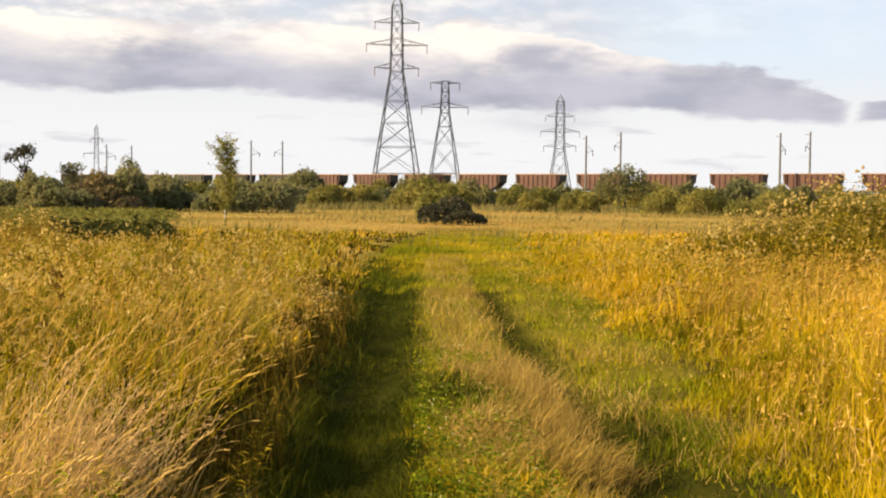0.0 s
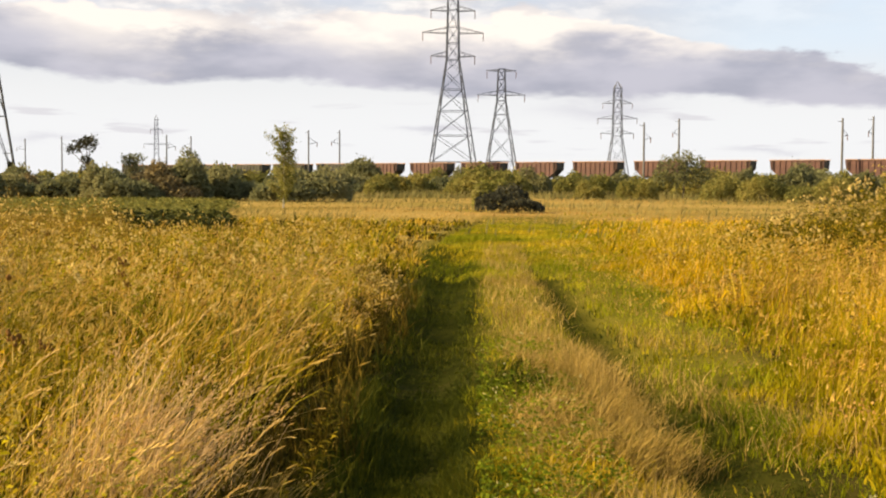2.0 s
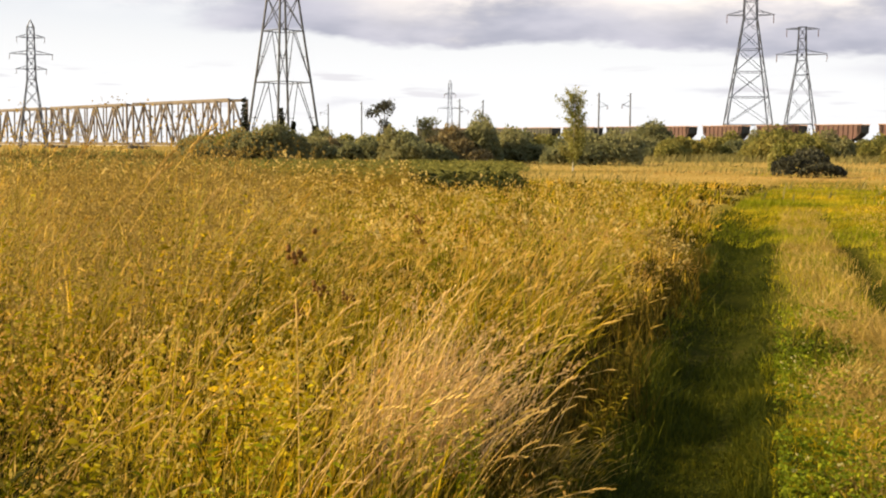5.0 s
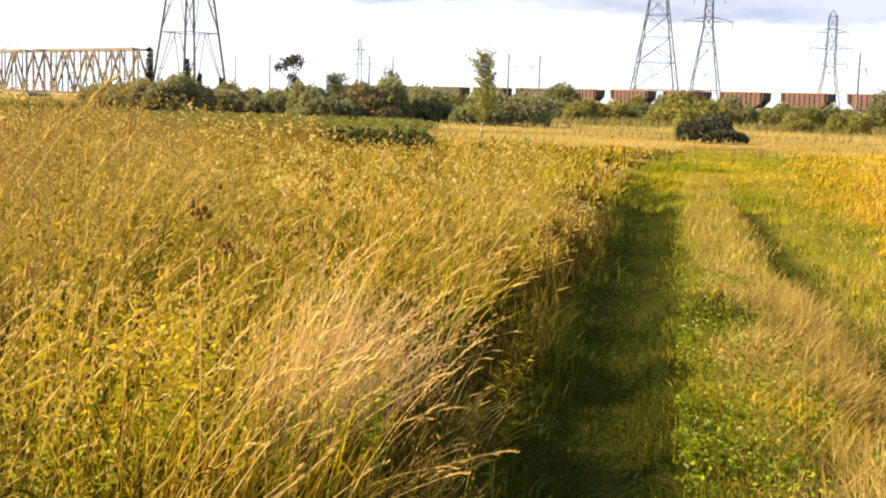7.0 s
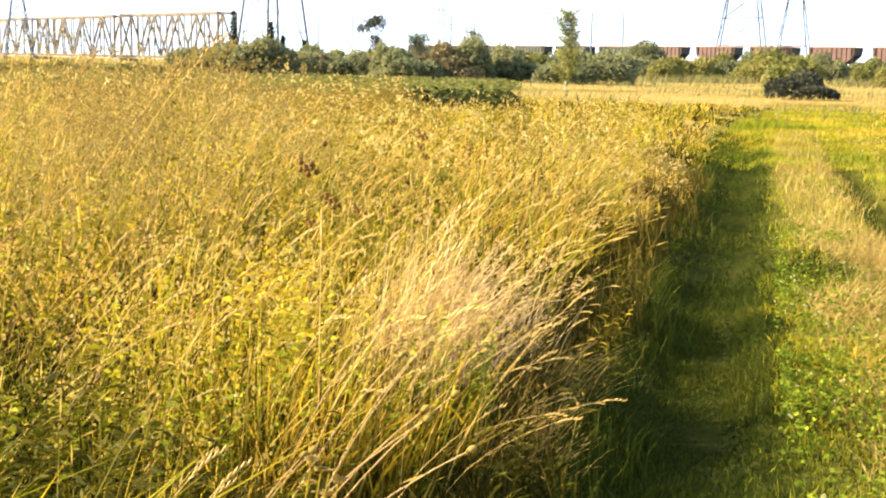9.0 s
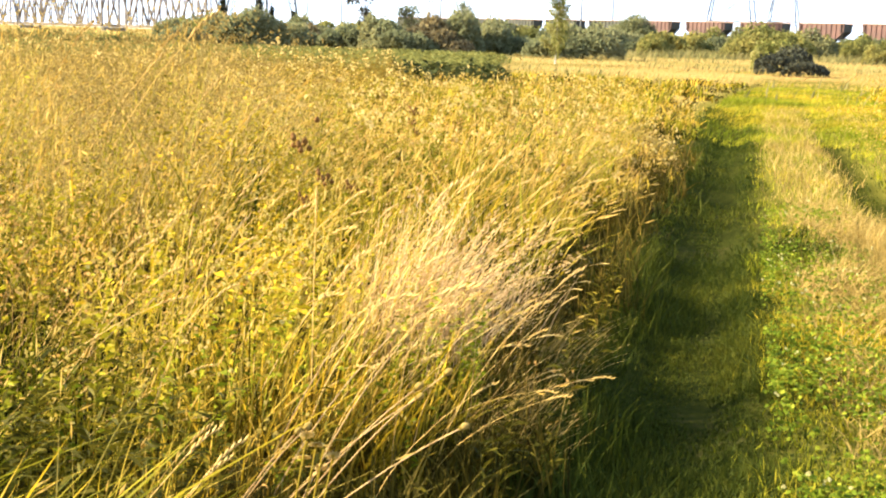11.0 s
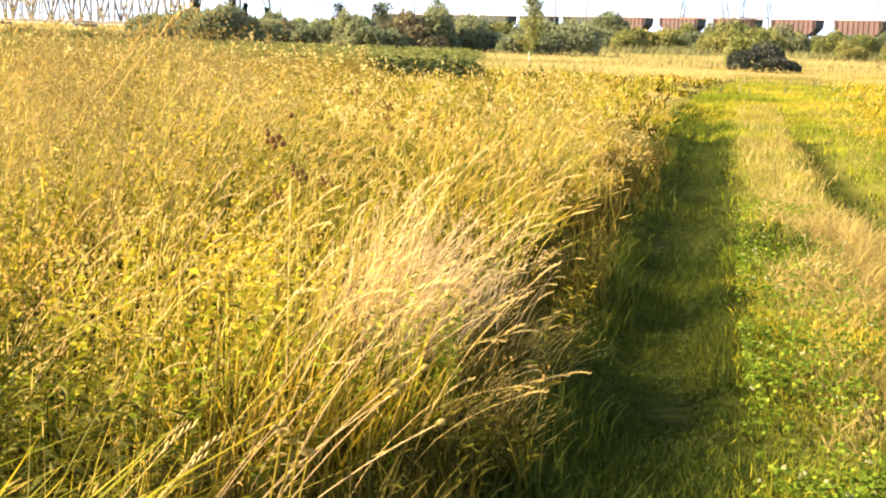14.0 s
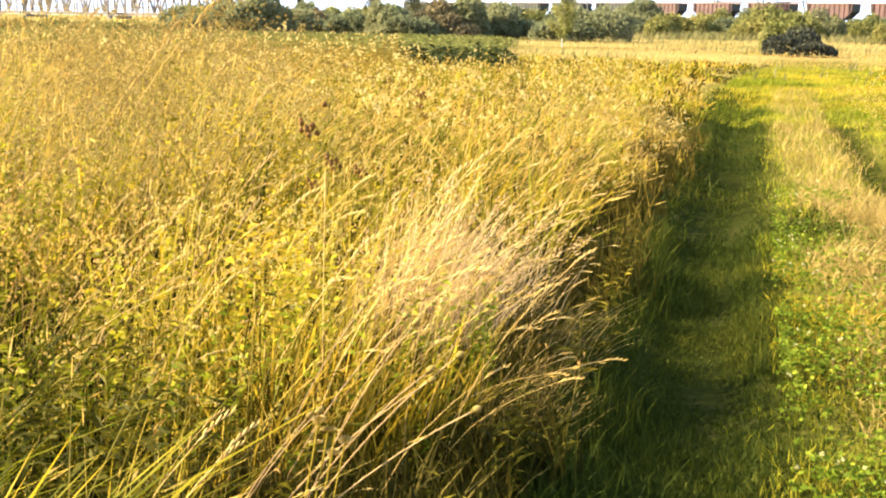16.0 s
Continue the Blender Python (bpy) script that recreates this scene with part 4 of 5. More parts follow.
# feathery green weeds in the near verge: narrow leaves in tiers up a leaning stalk
def feathery_weed(x, y, h, leaves):
    root = thing("feathery_weed", pose(x, y, float(ground_z(np.array(x), np.array(y)))), "leafy bright green weed with narrow feathery leaves", "weed", "feathery weeds")
    s_, l_, _ = weeds(np.zeros(1), np.zeros(1), np.full(1, h), leaves, 0.10, 0.008, ratio=0.13)
    obj("stalk", np_mesh("stalk", *s_, M_WEED), root)
    tagged(obj("foliage", np_mesh("foliage", *l_, M_WEED), root), kind="stuff")


weedy = random.Random(4)
for i in range(46):
    y_ = weedy.uniform(2.7, 7.5)
    feathery_weed(-0.90 - 0.022 * y_ + weedy.gauss(0, 0.08), y_, weedy.uniform(0.16, 0.34), 16)
for i in range(64):
    if i < 22:
        px, py = -1.91 + weedy.gauss(0, 0.13), 2.85 + weedy.gauss(0, 0.15)
    else:
        px, py = polar(weedy.uniform(24.0, 40.0), weedy.uniform(2.6, 7.0))
    feathery_weed(px, py, weedy.uniform(0.45, 0.72), 34)


def spike_stalk(h, run, head, thick, twist):
    """A bleached grass stalk that bows over with the wind, and its long toothed seed spike."""
    root = thing("grass_stalk", Matrix(), "long bleached grass stalk bowed over, with a toothed seed spike", "grass stalk", "bleached grass stalks")
    pts = [Vector((run * t ** 1.8, twist * t * t, h * (t - 0.22 * t * t * min(run / h, 1.2)))) for t in [i / 6 for i in range(7)]]
    Build().loft(pts, [thick * (1.0 - 0.08 * i) for i in range(7)], 4).part("stalk", M_BLEACH, root)
    d = (pts[-1] - pts[-2]).normalized()
    teeth = Build()
    n = 10
    side = d.cross(Vector((0, 1, 0.2))).normalized()
    for i in range(n):
        p = pts[-1] + d * head * (i / n - 0.15) - Vector((0, 0, 0.25 * head * (i / n) ** 2))
        q = p + (d + side * (0.17 if i % 2 else -0.17)).normalized() * head * 0.19
        teeth.loft([p, p.lerp(q, 0.45), q], [thick * 0.7, thick * 1.4, thick * 0.3], 4)
    teeth.part("seed_spike", M_BLEACH, root)
    return root


KINDS = [(0.95, 0.50, 0.13, 0.0042, 0.05), (0.85, 0.66, 0.15, 0.0044, -0.08), (0.75, 0.58, 0.12, 0.0042, 0.10), (0.98, 0.40, 0.15, 0.0044, 0.0), (0.66, 0.66, 0.13, 0.0044, 0.12), (0.82, 0.36, 0.12, 0.0040, -0.05)]
stalk_kinds = [spike_stalk(*k) for k in KINDS]
blow = random.Random(23)
used = set()


def place_stalk(x, y, size, turn, kind=None):
    """One more stalk with its root at x, y: the kinds take turns, and each kind's first is the one that was built."""
    k = blow.randrange(len(stalk_kinds)) if kind is None else kind
    m = pose(x, y, float(ground_z(np.array(x), np.array(y))) - 0.01, 0, 0, turn) @ Matrix.Scale(size, 4)
    if k in used:
        copy_thing(stalk_kinds[k], m)
    else:
        used.add(k)
        stalk_kinds[k].matrix_basis = m


for i in range(480):
    az_ = blow.uniform(6.0, 39.0)
    r_ = 2.3 + 9.0 * blow.random() ** 1.5
    px, py = EYE[0] - math.sin(radians(az_)) * r_, EYE[1] + math.cos(radians(az_)) * r_
    tall = float(tall_height(np.array(px), np.array(py)))
    if tall > 0.42 and (r_ > 3.4 or i % 2 == 0):
        place_stalk(px, py, (0.62 + 0.45 * tall) * blow.uniform(0.7, 1.1) * (0.66 if r_ < 3.4 else 1.0), blow.gauss(0, 26))
for px, py, size in ((-3.75, 5.60, 1.50), (-3.95, 5.66, 1.32), (-3.35, 5.35, 1.22), (-4.1, 6.2, 1.4), (-4.5, 6.0, 1.45), (-2.9, 5.0, 1.15), (-1.22, 4.55, 0.62), (-1.25, 3.1, 0.70), (-2.3, 3.2, 0.85), (-2.5, 3.4, 0.85)):
    place_stalk(px, py, size, blow.gauss(0, 10), 3 if size > 1 else None)


def dead_flower(x, y, z, wide, lean=0.2):
    """A withered flower on a thin stalk: a lumpy dark brown head of several knobs on short rays."""
    z0 = float(ground_z(np.array(x), np.array(y)))
    root = thing("dead_flower_stalk", pose(x - lean * z, y, z0), "withered dark brown flower head on a dry stalk", "weed", "withered flowers")
    top = Vector((lean * z, 0, z - z0))
    Build().loft([(0, 0, -0.02), top * 0.5 - Vector((0.02, 0, 0)), top], [0.008, 0.006, 0.005], 5).part("stalk", M_STALK, root)
    knobs = 1 if wide < 0.06 else 11
    for i in range(knobs):
        a_ = i * 2.4
        q = top + Vector((math.cos(a_) * 0.42, math.sin(a_) * 0.42, 0.10 + 0.28 * math.sin(3.0 * i))) * wide * (0.0 if knobs == 1 else 0.35 + 0.65 * (i / knobs))
        size = wide * (0.6 if knobs == 1 else 0.22)
        if knobs > 1:
            Build().beam(top - Vector((0, 0, 0.05)), q, 0.004, 0.003, 4).part("ray", M_STALK, root)
        Build().loft([q + Vector((0, 0, size * k)) for k in (-0.5, -0.3, 0.0, 0.3, 0.5)], [size * k for k in (0.3, 0.85, 1.0, 0.75, 0.25)], 7).part("flower_head", M_DOCK, root)


for x_, y_, z_, wide in ((-2.19, 5.00, 1.03, 0.12), (-2.34, 5.59, 1.10, 0.05), (-2.09, 5.04, 0.88, 0.10), (-1.98, 5.10, 0.84, 0.08), (-2.14, 4.92, 0.80, 0.07), (-2.75, 8.62, 0.97, 0.10), (-2.80, 8.75, 0.88, 0.08),
                         (-2.70, 8.55, 0.82, 0.07), (-1.66, 11.90, 0.76, 0.05), (-1.85, 11.87, 0.66, 0.06), (-1.49, 7.88, 0.71, 0.04), (-1.95, 10.2, 0.74, 0.045), (-3.1, 9.4, 0.95, 0.05), (-2.3, 12.5, 0.85, 0.06),
                         (-3.6, 10.5, 0.98, 0.06), (-4.4, 11.5, 1.05, 0.07), (3.6, 11.5, 0.75, 0.06), (4.4, 13.0, 0.8, 0.06), (5.1, 13.6, 0.8, 0.06), (2.9, 12.2, 0.7, 0.05)):
    dead_flower(x_, y_, z_, wide)


def knob_stalk(x, y, z, run, size):
    """A dry stalk that arches over from its root, with a round seed head at its end."""
    root_x, root_y = x - run, y - 0.12
    root = thing("seed_head_stalk", pose(root_x, root_y, float(ground_z(np.array(root_x), np.array(root_y)))), "arched straw-coloured stalk with a round seed head", "weed", "knobbed seed stalks")
    pts = [Vector((run * t ** 1.15, 0.12 * t, z * (1.32 * t - 0.32 * t * t))) for t in [i / 8 for i in range(9)]]
    Build().loft(pts, [0.0050 - 0.0002 * i for i in range(9)], 5).part("stalk", M_PALE, root)
    d = (pts[-1] - pts[-2]).normalized() * size
    Build().loft([pts[-1] + d * (k - 0.2) for k in (0.0, 0.2, 0.5, 0.8, 1.0)], [size * k for k in (0.3, 0.6, 0.75, 0.55, 0.2)], 8).part("seed_head", M_CROWN, root)
    Build().loft([pts[-1] + d * (k - 0.35) for k in (0.0, 0.12, 0.3)], [size * k for k in (0.25, 0.5, 0.62)], 7).part("calyx", M_BROWNWEED, root)


for x_, y_, z_, run, size in ((-0.91, 2.80, 0.70, 0.50, 0.024), (-0.98, 2.78, 0.66, 0.46, 0.026), (-0.97, 2.76, 0.64, 0.55, 0.022), (-0.83, 2.66, 0.61, 0.62, 0.024), (-1.10, 3.06, 0.71, 0.34, 0.024),
                              (-1.16, 3.15, 0.70, 0.40, 0.022), (-1.34, 3.33, 0.68, 0.30, 0.020), (-1.24, 2.69, 0.55, 0.30, 0.026), (-1.26, 2.68, 0.54, 0.28, 0.022)):
    knob_stalk(x_, y_, z_, run, size)


def daisy(x, y, z, size, tilt):
    """A white daisy: ray petals round a yellow boss, on a stalk."""
    root = thing("daisy", pose(x, y, z), "white daisy with a yellow centre in the verge", "flower", "daisies")
    Build().beam((-0.1, 0, -z - 0.02), (0, 0, 0), 0.005, 0.004, 5).part("stalk", M_STALK, root)
    pet = Build()
    rot = Euler((tilt, 0, 0.4)).to_matrix()
    for i in range(11):
        a_ = i * 2 * math.pi / 11
        o = [(0.3, -0.10), (0.7, -0.16), (1.0, 0.0), (0.7, 0.16), (0.3, 0.10)]
        ring = [Vector((c_ * math.cos(a_) - s__ * math.sin(a_), c_ * math.sin(a_) + s__ * math.cos(a_), 0)) * size for c_, s__ in o]
        pet.hull([rot @ q for q in ring], [rot @ (q + Vector((0, 0, 0.0015))) for q in ring])
    pet.part("petals", M_PETAL, root)
    boss = Build()
    ring = [(math.cos(t), math.sin(t)) for t in [2 * math.pi * i / 10 for i in range(10)]]
    boss.hull([rot @ (Vector((c_, s__, 0.01)) * size * 0.34) for c_, s__ in ring], [rot @ (Vector((c_ * 0.6, s__ * 0.6, 0.6)) * size * 0.34) for c_, s__ in ring])
    boss.part("boss", M_YELLOW, root)


for i in range(7):
    az_, r_ = 24.8 - 0.45 * (i % 4), 2.85 + 0.06 * (i // 2)
    daisy(-math.sin(radians(az_)) * r_, math.cos(radians(az_)) * r_, 0.57 - 0.025 * i, 0.020, -0.9 + 0.25 * (i % 3))

# the green crop field
x, y = scatter(7000, 31.0, 96.0, 12.0, 44.0, 0.5)
ok = in_crop(x, y)
x, y = x[ok], y[ok]
az_, far = np.degrees(np.arctan2(-x, y)), np.hypot(x, y)
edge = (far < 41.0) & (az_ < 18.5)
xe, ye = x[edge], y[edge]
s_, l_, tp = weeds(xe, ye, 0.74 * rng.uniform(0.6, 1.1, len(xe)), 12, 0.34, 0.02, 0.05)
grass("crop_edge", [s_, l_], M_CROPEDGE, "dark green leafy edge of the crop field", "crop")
x, y = x[~edge], y[~edge]
s_, l_, tp = weeds(x, y, 0.48 * rng.uniform(0.6, 1.1, len(x)) * (1.0 + 0.15 * field_noise(x, y, 0.5, 4.0)), 10, 0.34, 0.02, 0.05)
grass("field_crop", [s_, l_], M_CROP, "pale green broad-leaved crop beyond the meadow", "crop")


# ---------------------------------------------------------------- shrubs and trees
def leaf_cloud(centres, radii, count, size, squash=0.85):
    """Leaves as small bent quads, thick towards the rim of several clumps."""
    c, r = np.array(centres, dtype=float), np.array(radii, dtype=float)
    pick = rng.choice(len(c), count, p=r ** 2 / (r ** 2).sum())
    d = rng.normal(size=(count, 3))
    d /= np.linalg.norm(d, axis=1)[:, None]
    rad = r[pick] * np.where(rng.random(count) < 0.12, 1.35, 1.0) * rng.random(count) ** 0.42 * 1.08
    p = c[pick] + d * rad[:, None] * np.array([1, 1, squash])
    return leaves_at(p, size)


def leaves_at(p, size):
    """Pointed leaves, each turned its own way, about the points p."""
    count = len(p)
    a = rng.normal(size=(count, 3))
    a /= np.linalg.norm(a, axis=1)[:, None]
    b = np.cross(a, rng.normal(size=(count, 3)))
    b /= np.linalg.norm(b, axis=1)[:, None]
    s = (size * rng.uniform(0.6, 1.5, count))[:, None]
    v = np.stack([p - a * s, p - b * s * 0.45, p + a * s, p + b * s * 0.45], 1).reshape(-1, 3)
    v[:, 2] = np.maximum(v[:, 2], 0.02)
    return v, np.arange(count * 4).reshape(-1, 4)


def woody(name, x, y, stems, clumps, leaves, size, leaf_mat, bark, label, category, z=0.0, group=""):
    """A shrub or tree: tapered stems from the ground into each clump, and a crown of many leaves."""
    root = thing(name, pose(x, y, z), label, category, group)
    wood = Build()
    top = max(c[2] for c, _ in clumps)
    if stems:
        wood.beam((0, 0, -0.1), (0.05 * top, 0, top * 0.55), stems, stems * 0.6, 6)
        start = (0.05 * top, 0, top * 0.5)
    else:
        start = (0, 0, 0.0)
        stems = 0.08
    for c, r in clumps:
        wood.beam(start, (c[0], c[1], max(c[2], 0.15)), stems * 0.6, stems * 0.15, 5)
    wood.part("trunk", bark, root)
    v, f = leaf_cloud([c for c, _ in clumps], [r for _, r in clumps], leaves, size)
    obj("crown", np_mesh("crown", v, f, leaf_mat), root)
    return root


def shrub(x, y, w_, h_, mat_, label, name="shrub", seed=0, dens=1.0, size=0.16):
    """A bush of overlapping humps, ragged at the top, on a fan of stems from the ground."""
    r = random.Random(seed * 7919 + 13)
    root = thing(name, pose(x, y, 0), label, "shrub", "shrubs before the railway")
    humps = []
    for k in range(max(4, int(3 + w_))):
        cx = r.uniform(-0.5, 0.5) * w_ * 0.8
        humps.append((cx, r.uniform(-0.25, 0.25) * w_, r.uniform(0.22, 0.42) * w_ * 0.8 + 0.4, h_ * r.uniform(0.5, 1.0) * (1.0 - 0.45 * abs(cx) / (0.5 * w_))))
    n = int(dens * (420 + 190 * w_ * h_))
    lx, ly = rng.uniform(-0.75, 0.75, 4 * n) * w_, rng.uniform(-0.5, 0.5, 4 * n) * w_
    top = np.zeros(4 * n)
    for cx, cy, rr, hh in humps:
        q = np.sqrt(np.maximum(1.0 - ((lx - cx) ** 2 + (ly - cy) ** 2) / rr ** 2, 0.0))
        top = np.maximum(top, hh * q ** 0.7)
    ok = np.flatnonzero(top > 0.15)[:n]
    lx, ly, top = lx[ok], ly[ok], top[ok]
    lz = top * rng.random(len(ok)) ** 0.45 * (1.0 + np.abs(rng.normal(0, 0.10, len(ok))))
    v, f = leaves_at(np.stack([lx, ly, lz + 0.05], 1), size)
    wood = Build()
    for cx, cy, rr, hh in humps:
        wood.beam((cx * 0.3, cy * 0.3, -0.05), (cx, cy, hh * 0.8), 0.09, 0.02, 5)
    wood.part("stem_fan", M_BARK, root)
    obj("crown", np_mesh("crown", v, f, mat_), root)
    return root


# the belt of scrub in front of the embankment
belt = random.Random(5)
k = 0
for i in range(46):
    a_ = -22 + i * 1.35 + belt.uniform(-0.4, 0.4)
    r_ = 156 + belt.uniform(-16, 16)
    hgt = 3.2 * belt.choice((0.7, 0.85, 1.0, 1.0, 1.2, 1.45)) + belt.uniform(-0.3, 0.3)
    wid = belt.choice((3.0, 4.5, 6.0, 8.0)) + belt.uniform(-0.5, 0.5)
    if a_ > 28.5:
        hgt, wid = 1.6, 3.5
        mt, lb = M_WILLOW, "low willow scrub below the bridge"
    elif a_ > 11:
        hgt += 0.4
        mt, lb = (M_SCRUB, "dark green scrub bush at the field edge") if i % 4 else (M_RUSTBUSH, "rusty brown bush at the field edge")
    elif a_ > 6:
        mt, lb = M_SCRUB, "dense dark green willow bush"
    elif -5 < a_ <= 6:
        hgt *= 0.8
        mt, lb = (M_WILLOW, "low yellowish green willow scrub") if i % 3 else (M_SCRUB, "low dark green scrub at the field edge")
    else:
        mt, lb = (M_WILLOW, "grey-green willow bush at the field edge") if i % 2 else (M_SCRUB, "dark green bush at the field edge")
    if a_ < 6:
        hgt = min(max(hgt * 1.3, 3.2), 4.1)
    elif a_ < 17:
        hgt = min(max(hgt * 1.2, 3.9), 5.0)
    if a_ > 8:
        r_, hgt, wid = r_ * 0.72, hgt * 0.78, wid * 0.8
    px, py = polar(a_, r_)
    shrub(px, py, wid, hgt, mt, lb, seed=i, size=0.2)
for i in range(64):
    a_ = -24 + i * 0.82 + belt.uniform(-0.4, 0.4)
    px, py = polar(a_, 180 + belt.uniform(-14, 14))
    shrub(px, py, belt.uniform(5, 8), belt.uniform(2.6, 4.0), M_WILLOW if i % 2 else M_SCRUB, "scrub on the foot of the railway bank", seed=100 + i, size=0.26, dens=0.6)

# single trees and bushes that stand out
px, py = polar(19.1, 150)
woody("tree", px, py, 0.3, [((-0.8, 0, 5.9), 0.9), ((0.6, 0, 6.2), 1.0), ((0, 0.3, 6.6), 0.7), ((-1.8, 0, 5.4), 0.55), ((0.2, 0, 4.2), 0.7), ((0.5, 0, 3.2), 1.0)],
      1000, 0.18, M_DARKBUSH, M_BARK, "small umbrella-crowned tree above the scrub", "tree")
px, py = polar(17.0, 150)
woody("tree", px, py, 0.25, [((-0.6, 0, 4.2), 0.9), ((0.5, 0, 4.4), 0.9), ((0, 0, 3.2), 1.2)], 800, 0.17, M_SCRUB, M_BARK, "small round dark tree in the scrub belt", "tree")
px, py = polar(14.5, 140)
woody("tree", px, py, 0.25, [((-0.3, 0, 5.0), 0.7), ((0.4, 0, 4.4), 0.8), ((-0.6, 0, 3.6), 1.0), ((0.4, 0, 2.6), 1.2), ((-0.3, 0, 1.5), 1.2)], 1000, 0.16, M_SCRUB, M_BARK,
      "small dark tree with bare upper twigs", "tree")
px, py = polar(10.2, 78)
birch = thing("birch_tree", pose(px, py, 0), "young birch with sparse pale yellow-green leaves", "tree")
sprays = []
for k in range(46):
    z_ = 0.3 + 4.3 * ((k * 0.618) % 1.0)
    reach = float(np.interp(z_, (0.3, 1.6, 2.6, 3.4, 4.2, 4.8), (0.95, 0.85, 0.8, 1.1, 0.75, 0.3))) * (0.6 + 0.6 * ((k * 0.377) % 1.0))
    n_ = int(60 + 70 * reach)
    t = rng.random(n_) ** 0.7
    a_ = rng.uniform(0, 6.28)
    sprays.append(np.stack([0.05 + math.cos(a_) * reach * t, math.sin(a_) * reach * t, z_ + (0.35 + 0.5 * reach) * t], 1) + rng.normal(size=(n_, 3)) * (0.05 + 0.09 * t[:, None]))
v, f = leaves_at(np.concatenate(sprays), 0.07)
obj("crown", np_mesh("crown", v, f, M_BIRCH), birch)
wood = Build().beam((0, 0, -0.1), (0.05, 0, 2.4), 0.11, 0.07, 6).beam((0.05, 0, 2.4), (0.08, 0, 4.8), 0.07, 0.015, 6)
wood.part("trunk", M_BIRCHBARK, birch)
for k in range(9):
    z_ = 1.2 + 0.38 * k
    Build().beam((0.05, 0, z_), (0.05 + 0.6 * math.cos(2.4 * k), 0.6 * math.sin(2.4 * k), z_ + 0.45), 0.03, 0.008, 5).part("limb", M_BIRCHBARK, birch)
px, py = polar(-0.45, 66)
shrub(px, py, 2.5, 1.55, M_DARKBUSH, "low dark rounded bush in the meadow", name="bush", seed=907, dens=2.4, size=0.10)
px, py = polar(0.35, 74)
shrub(px, py, 1.7, 2.3, M_BIRCH, "yellowish green willow bush in the meadow", name="bush", seed=903, dens=1.5, size=0.11)
px, py = polar(-8.5, 140)
woody("tree", px, py, 0.3, [((-1.6, 0, 3.9), 1.2), ((0, 0, 4.4), 1.3), ((1.6, 0, 3.8), 1.2), ((-2.4, 0, 2.6), 1.2), ((2.2, 0, 2.4), 1.4), ((0, 0, 2.4), 1.6)], 1900, 0.17, M_SCRUB, M_BARK,
      "round dark green tree before the railway", "tree")
for i, (a_, r_, w_, h_) in enumerate(((-10.5, 120, 4.5, 2.6), (-12.3, 118, 4.5, 2.8), (-6.3, 125, 3.6, 2.5), (-15.0, 112, 5.0, 2.6), (-4.0, 128, 3.0, 2.0), (-18.5, 105, 5, 2.6))):
    px, py = polar(a_, r_)
    shrub(px, py, w_, h_, M_WILLOW, "grey-green willow shrub in the meadow", seed=300 + i, size=0.13, dens=1.4)


# ---------------------------------------------------------------- railway
RAIL_Z = 1.9
ALONG, AWAY = Vector((0.845, -0.534, 0)), Vector((0.534, 0.845, 0))
RAIL_0 = Vector((0, 249.0, 0))
TURN = math.degrees(math.atan2(-0.534, 0.845))


def at_rail(s, off=0.0, z=0.0):
    p = RAIL_0 + ALONG * s + AWAY * off
    return pose(p.x, p.y, z, 0, 0, TURN)


def make_embankment():
    b = Build()
    s0, s1 = -206.0, 420.0
    prof = [(-12.0, -0.3), (-6.5, RAIL_Z - 0.75), (9.5, RAIL_Z - 0.75), (15.0, -0.3)]
    b.hull([(s0, o, z) for o, z in prof], [(s1, o, z) for o, z in prof])
    ob = b.part("railway_embankment", M_BANK)
    ob.matrix_basis = at_rail(0)
    tagged(ob, "low grassy railway embankment", "embankment", kind="structure")
    b = Build()
    for o in (0.0, 4.6):
        prof = [(o - 2.1, RAIL_Z - 0.76), (o - 1.5, RAIL_Z - 0.34), (o + 1.5, RAIL_Z - 0.34), (o + 2.1, RAIL_Z - 0.76)]
        b.hull([(s0, q, z) for q, z in prof], [(s1, q, z) for q, z in prof])
    ob = b.part("track_ballast", M_BALLAST)
    ob.matrix_basis = at_rail(0)
    tagged(ob, "grey crushed stone ballast under the rails", "ballast", kind="structure")
    for o in (0.0, 4.6):
        tr = thing("railway_track", at_rail(0, o), "two steel rails on concrete sleepers", "railway track", "tracks", "structure")
        for q in (-0.76, 0.76):
            Build().box(-420, 420, q - 0.035, q + 0.035, RAIL_Z - 0.17, RAIL_Z).part("rail", M_RAIL, tr)
        sl = Build()
        for i in range(400):
            s = s0 + 1 + i * 1.56
            sl.box(s - 0.13, s + 0.13, -1.35, 1.35, RAIL_Z - 0.36, RAIL_Z - 0.17)
        tagged(sl.part("sleepers", M_WOOD, tr), kind="stuff")


make_embankment()


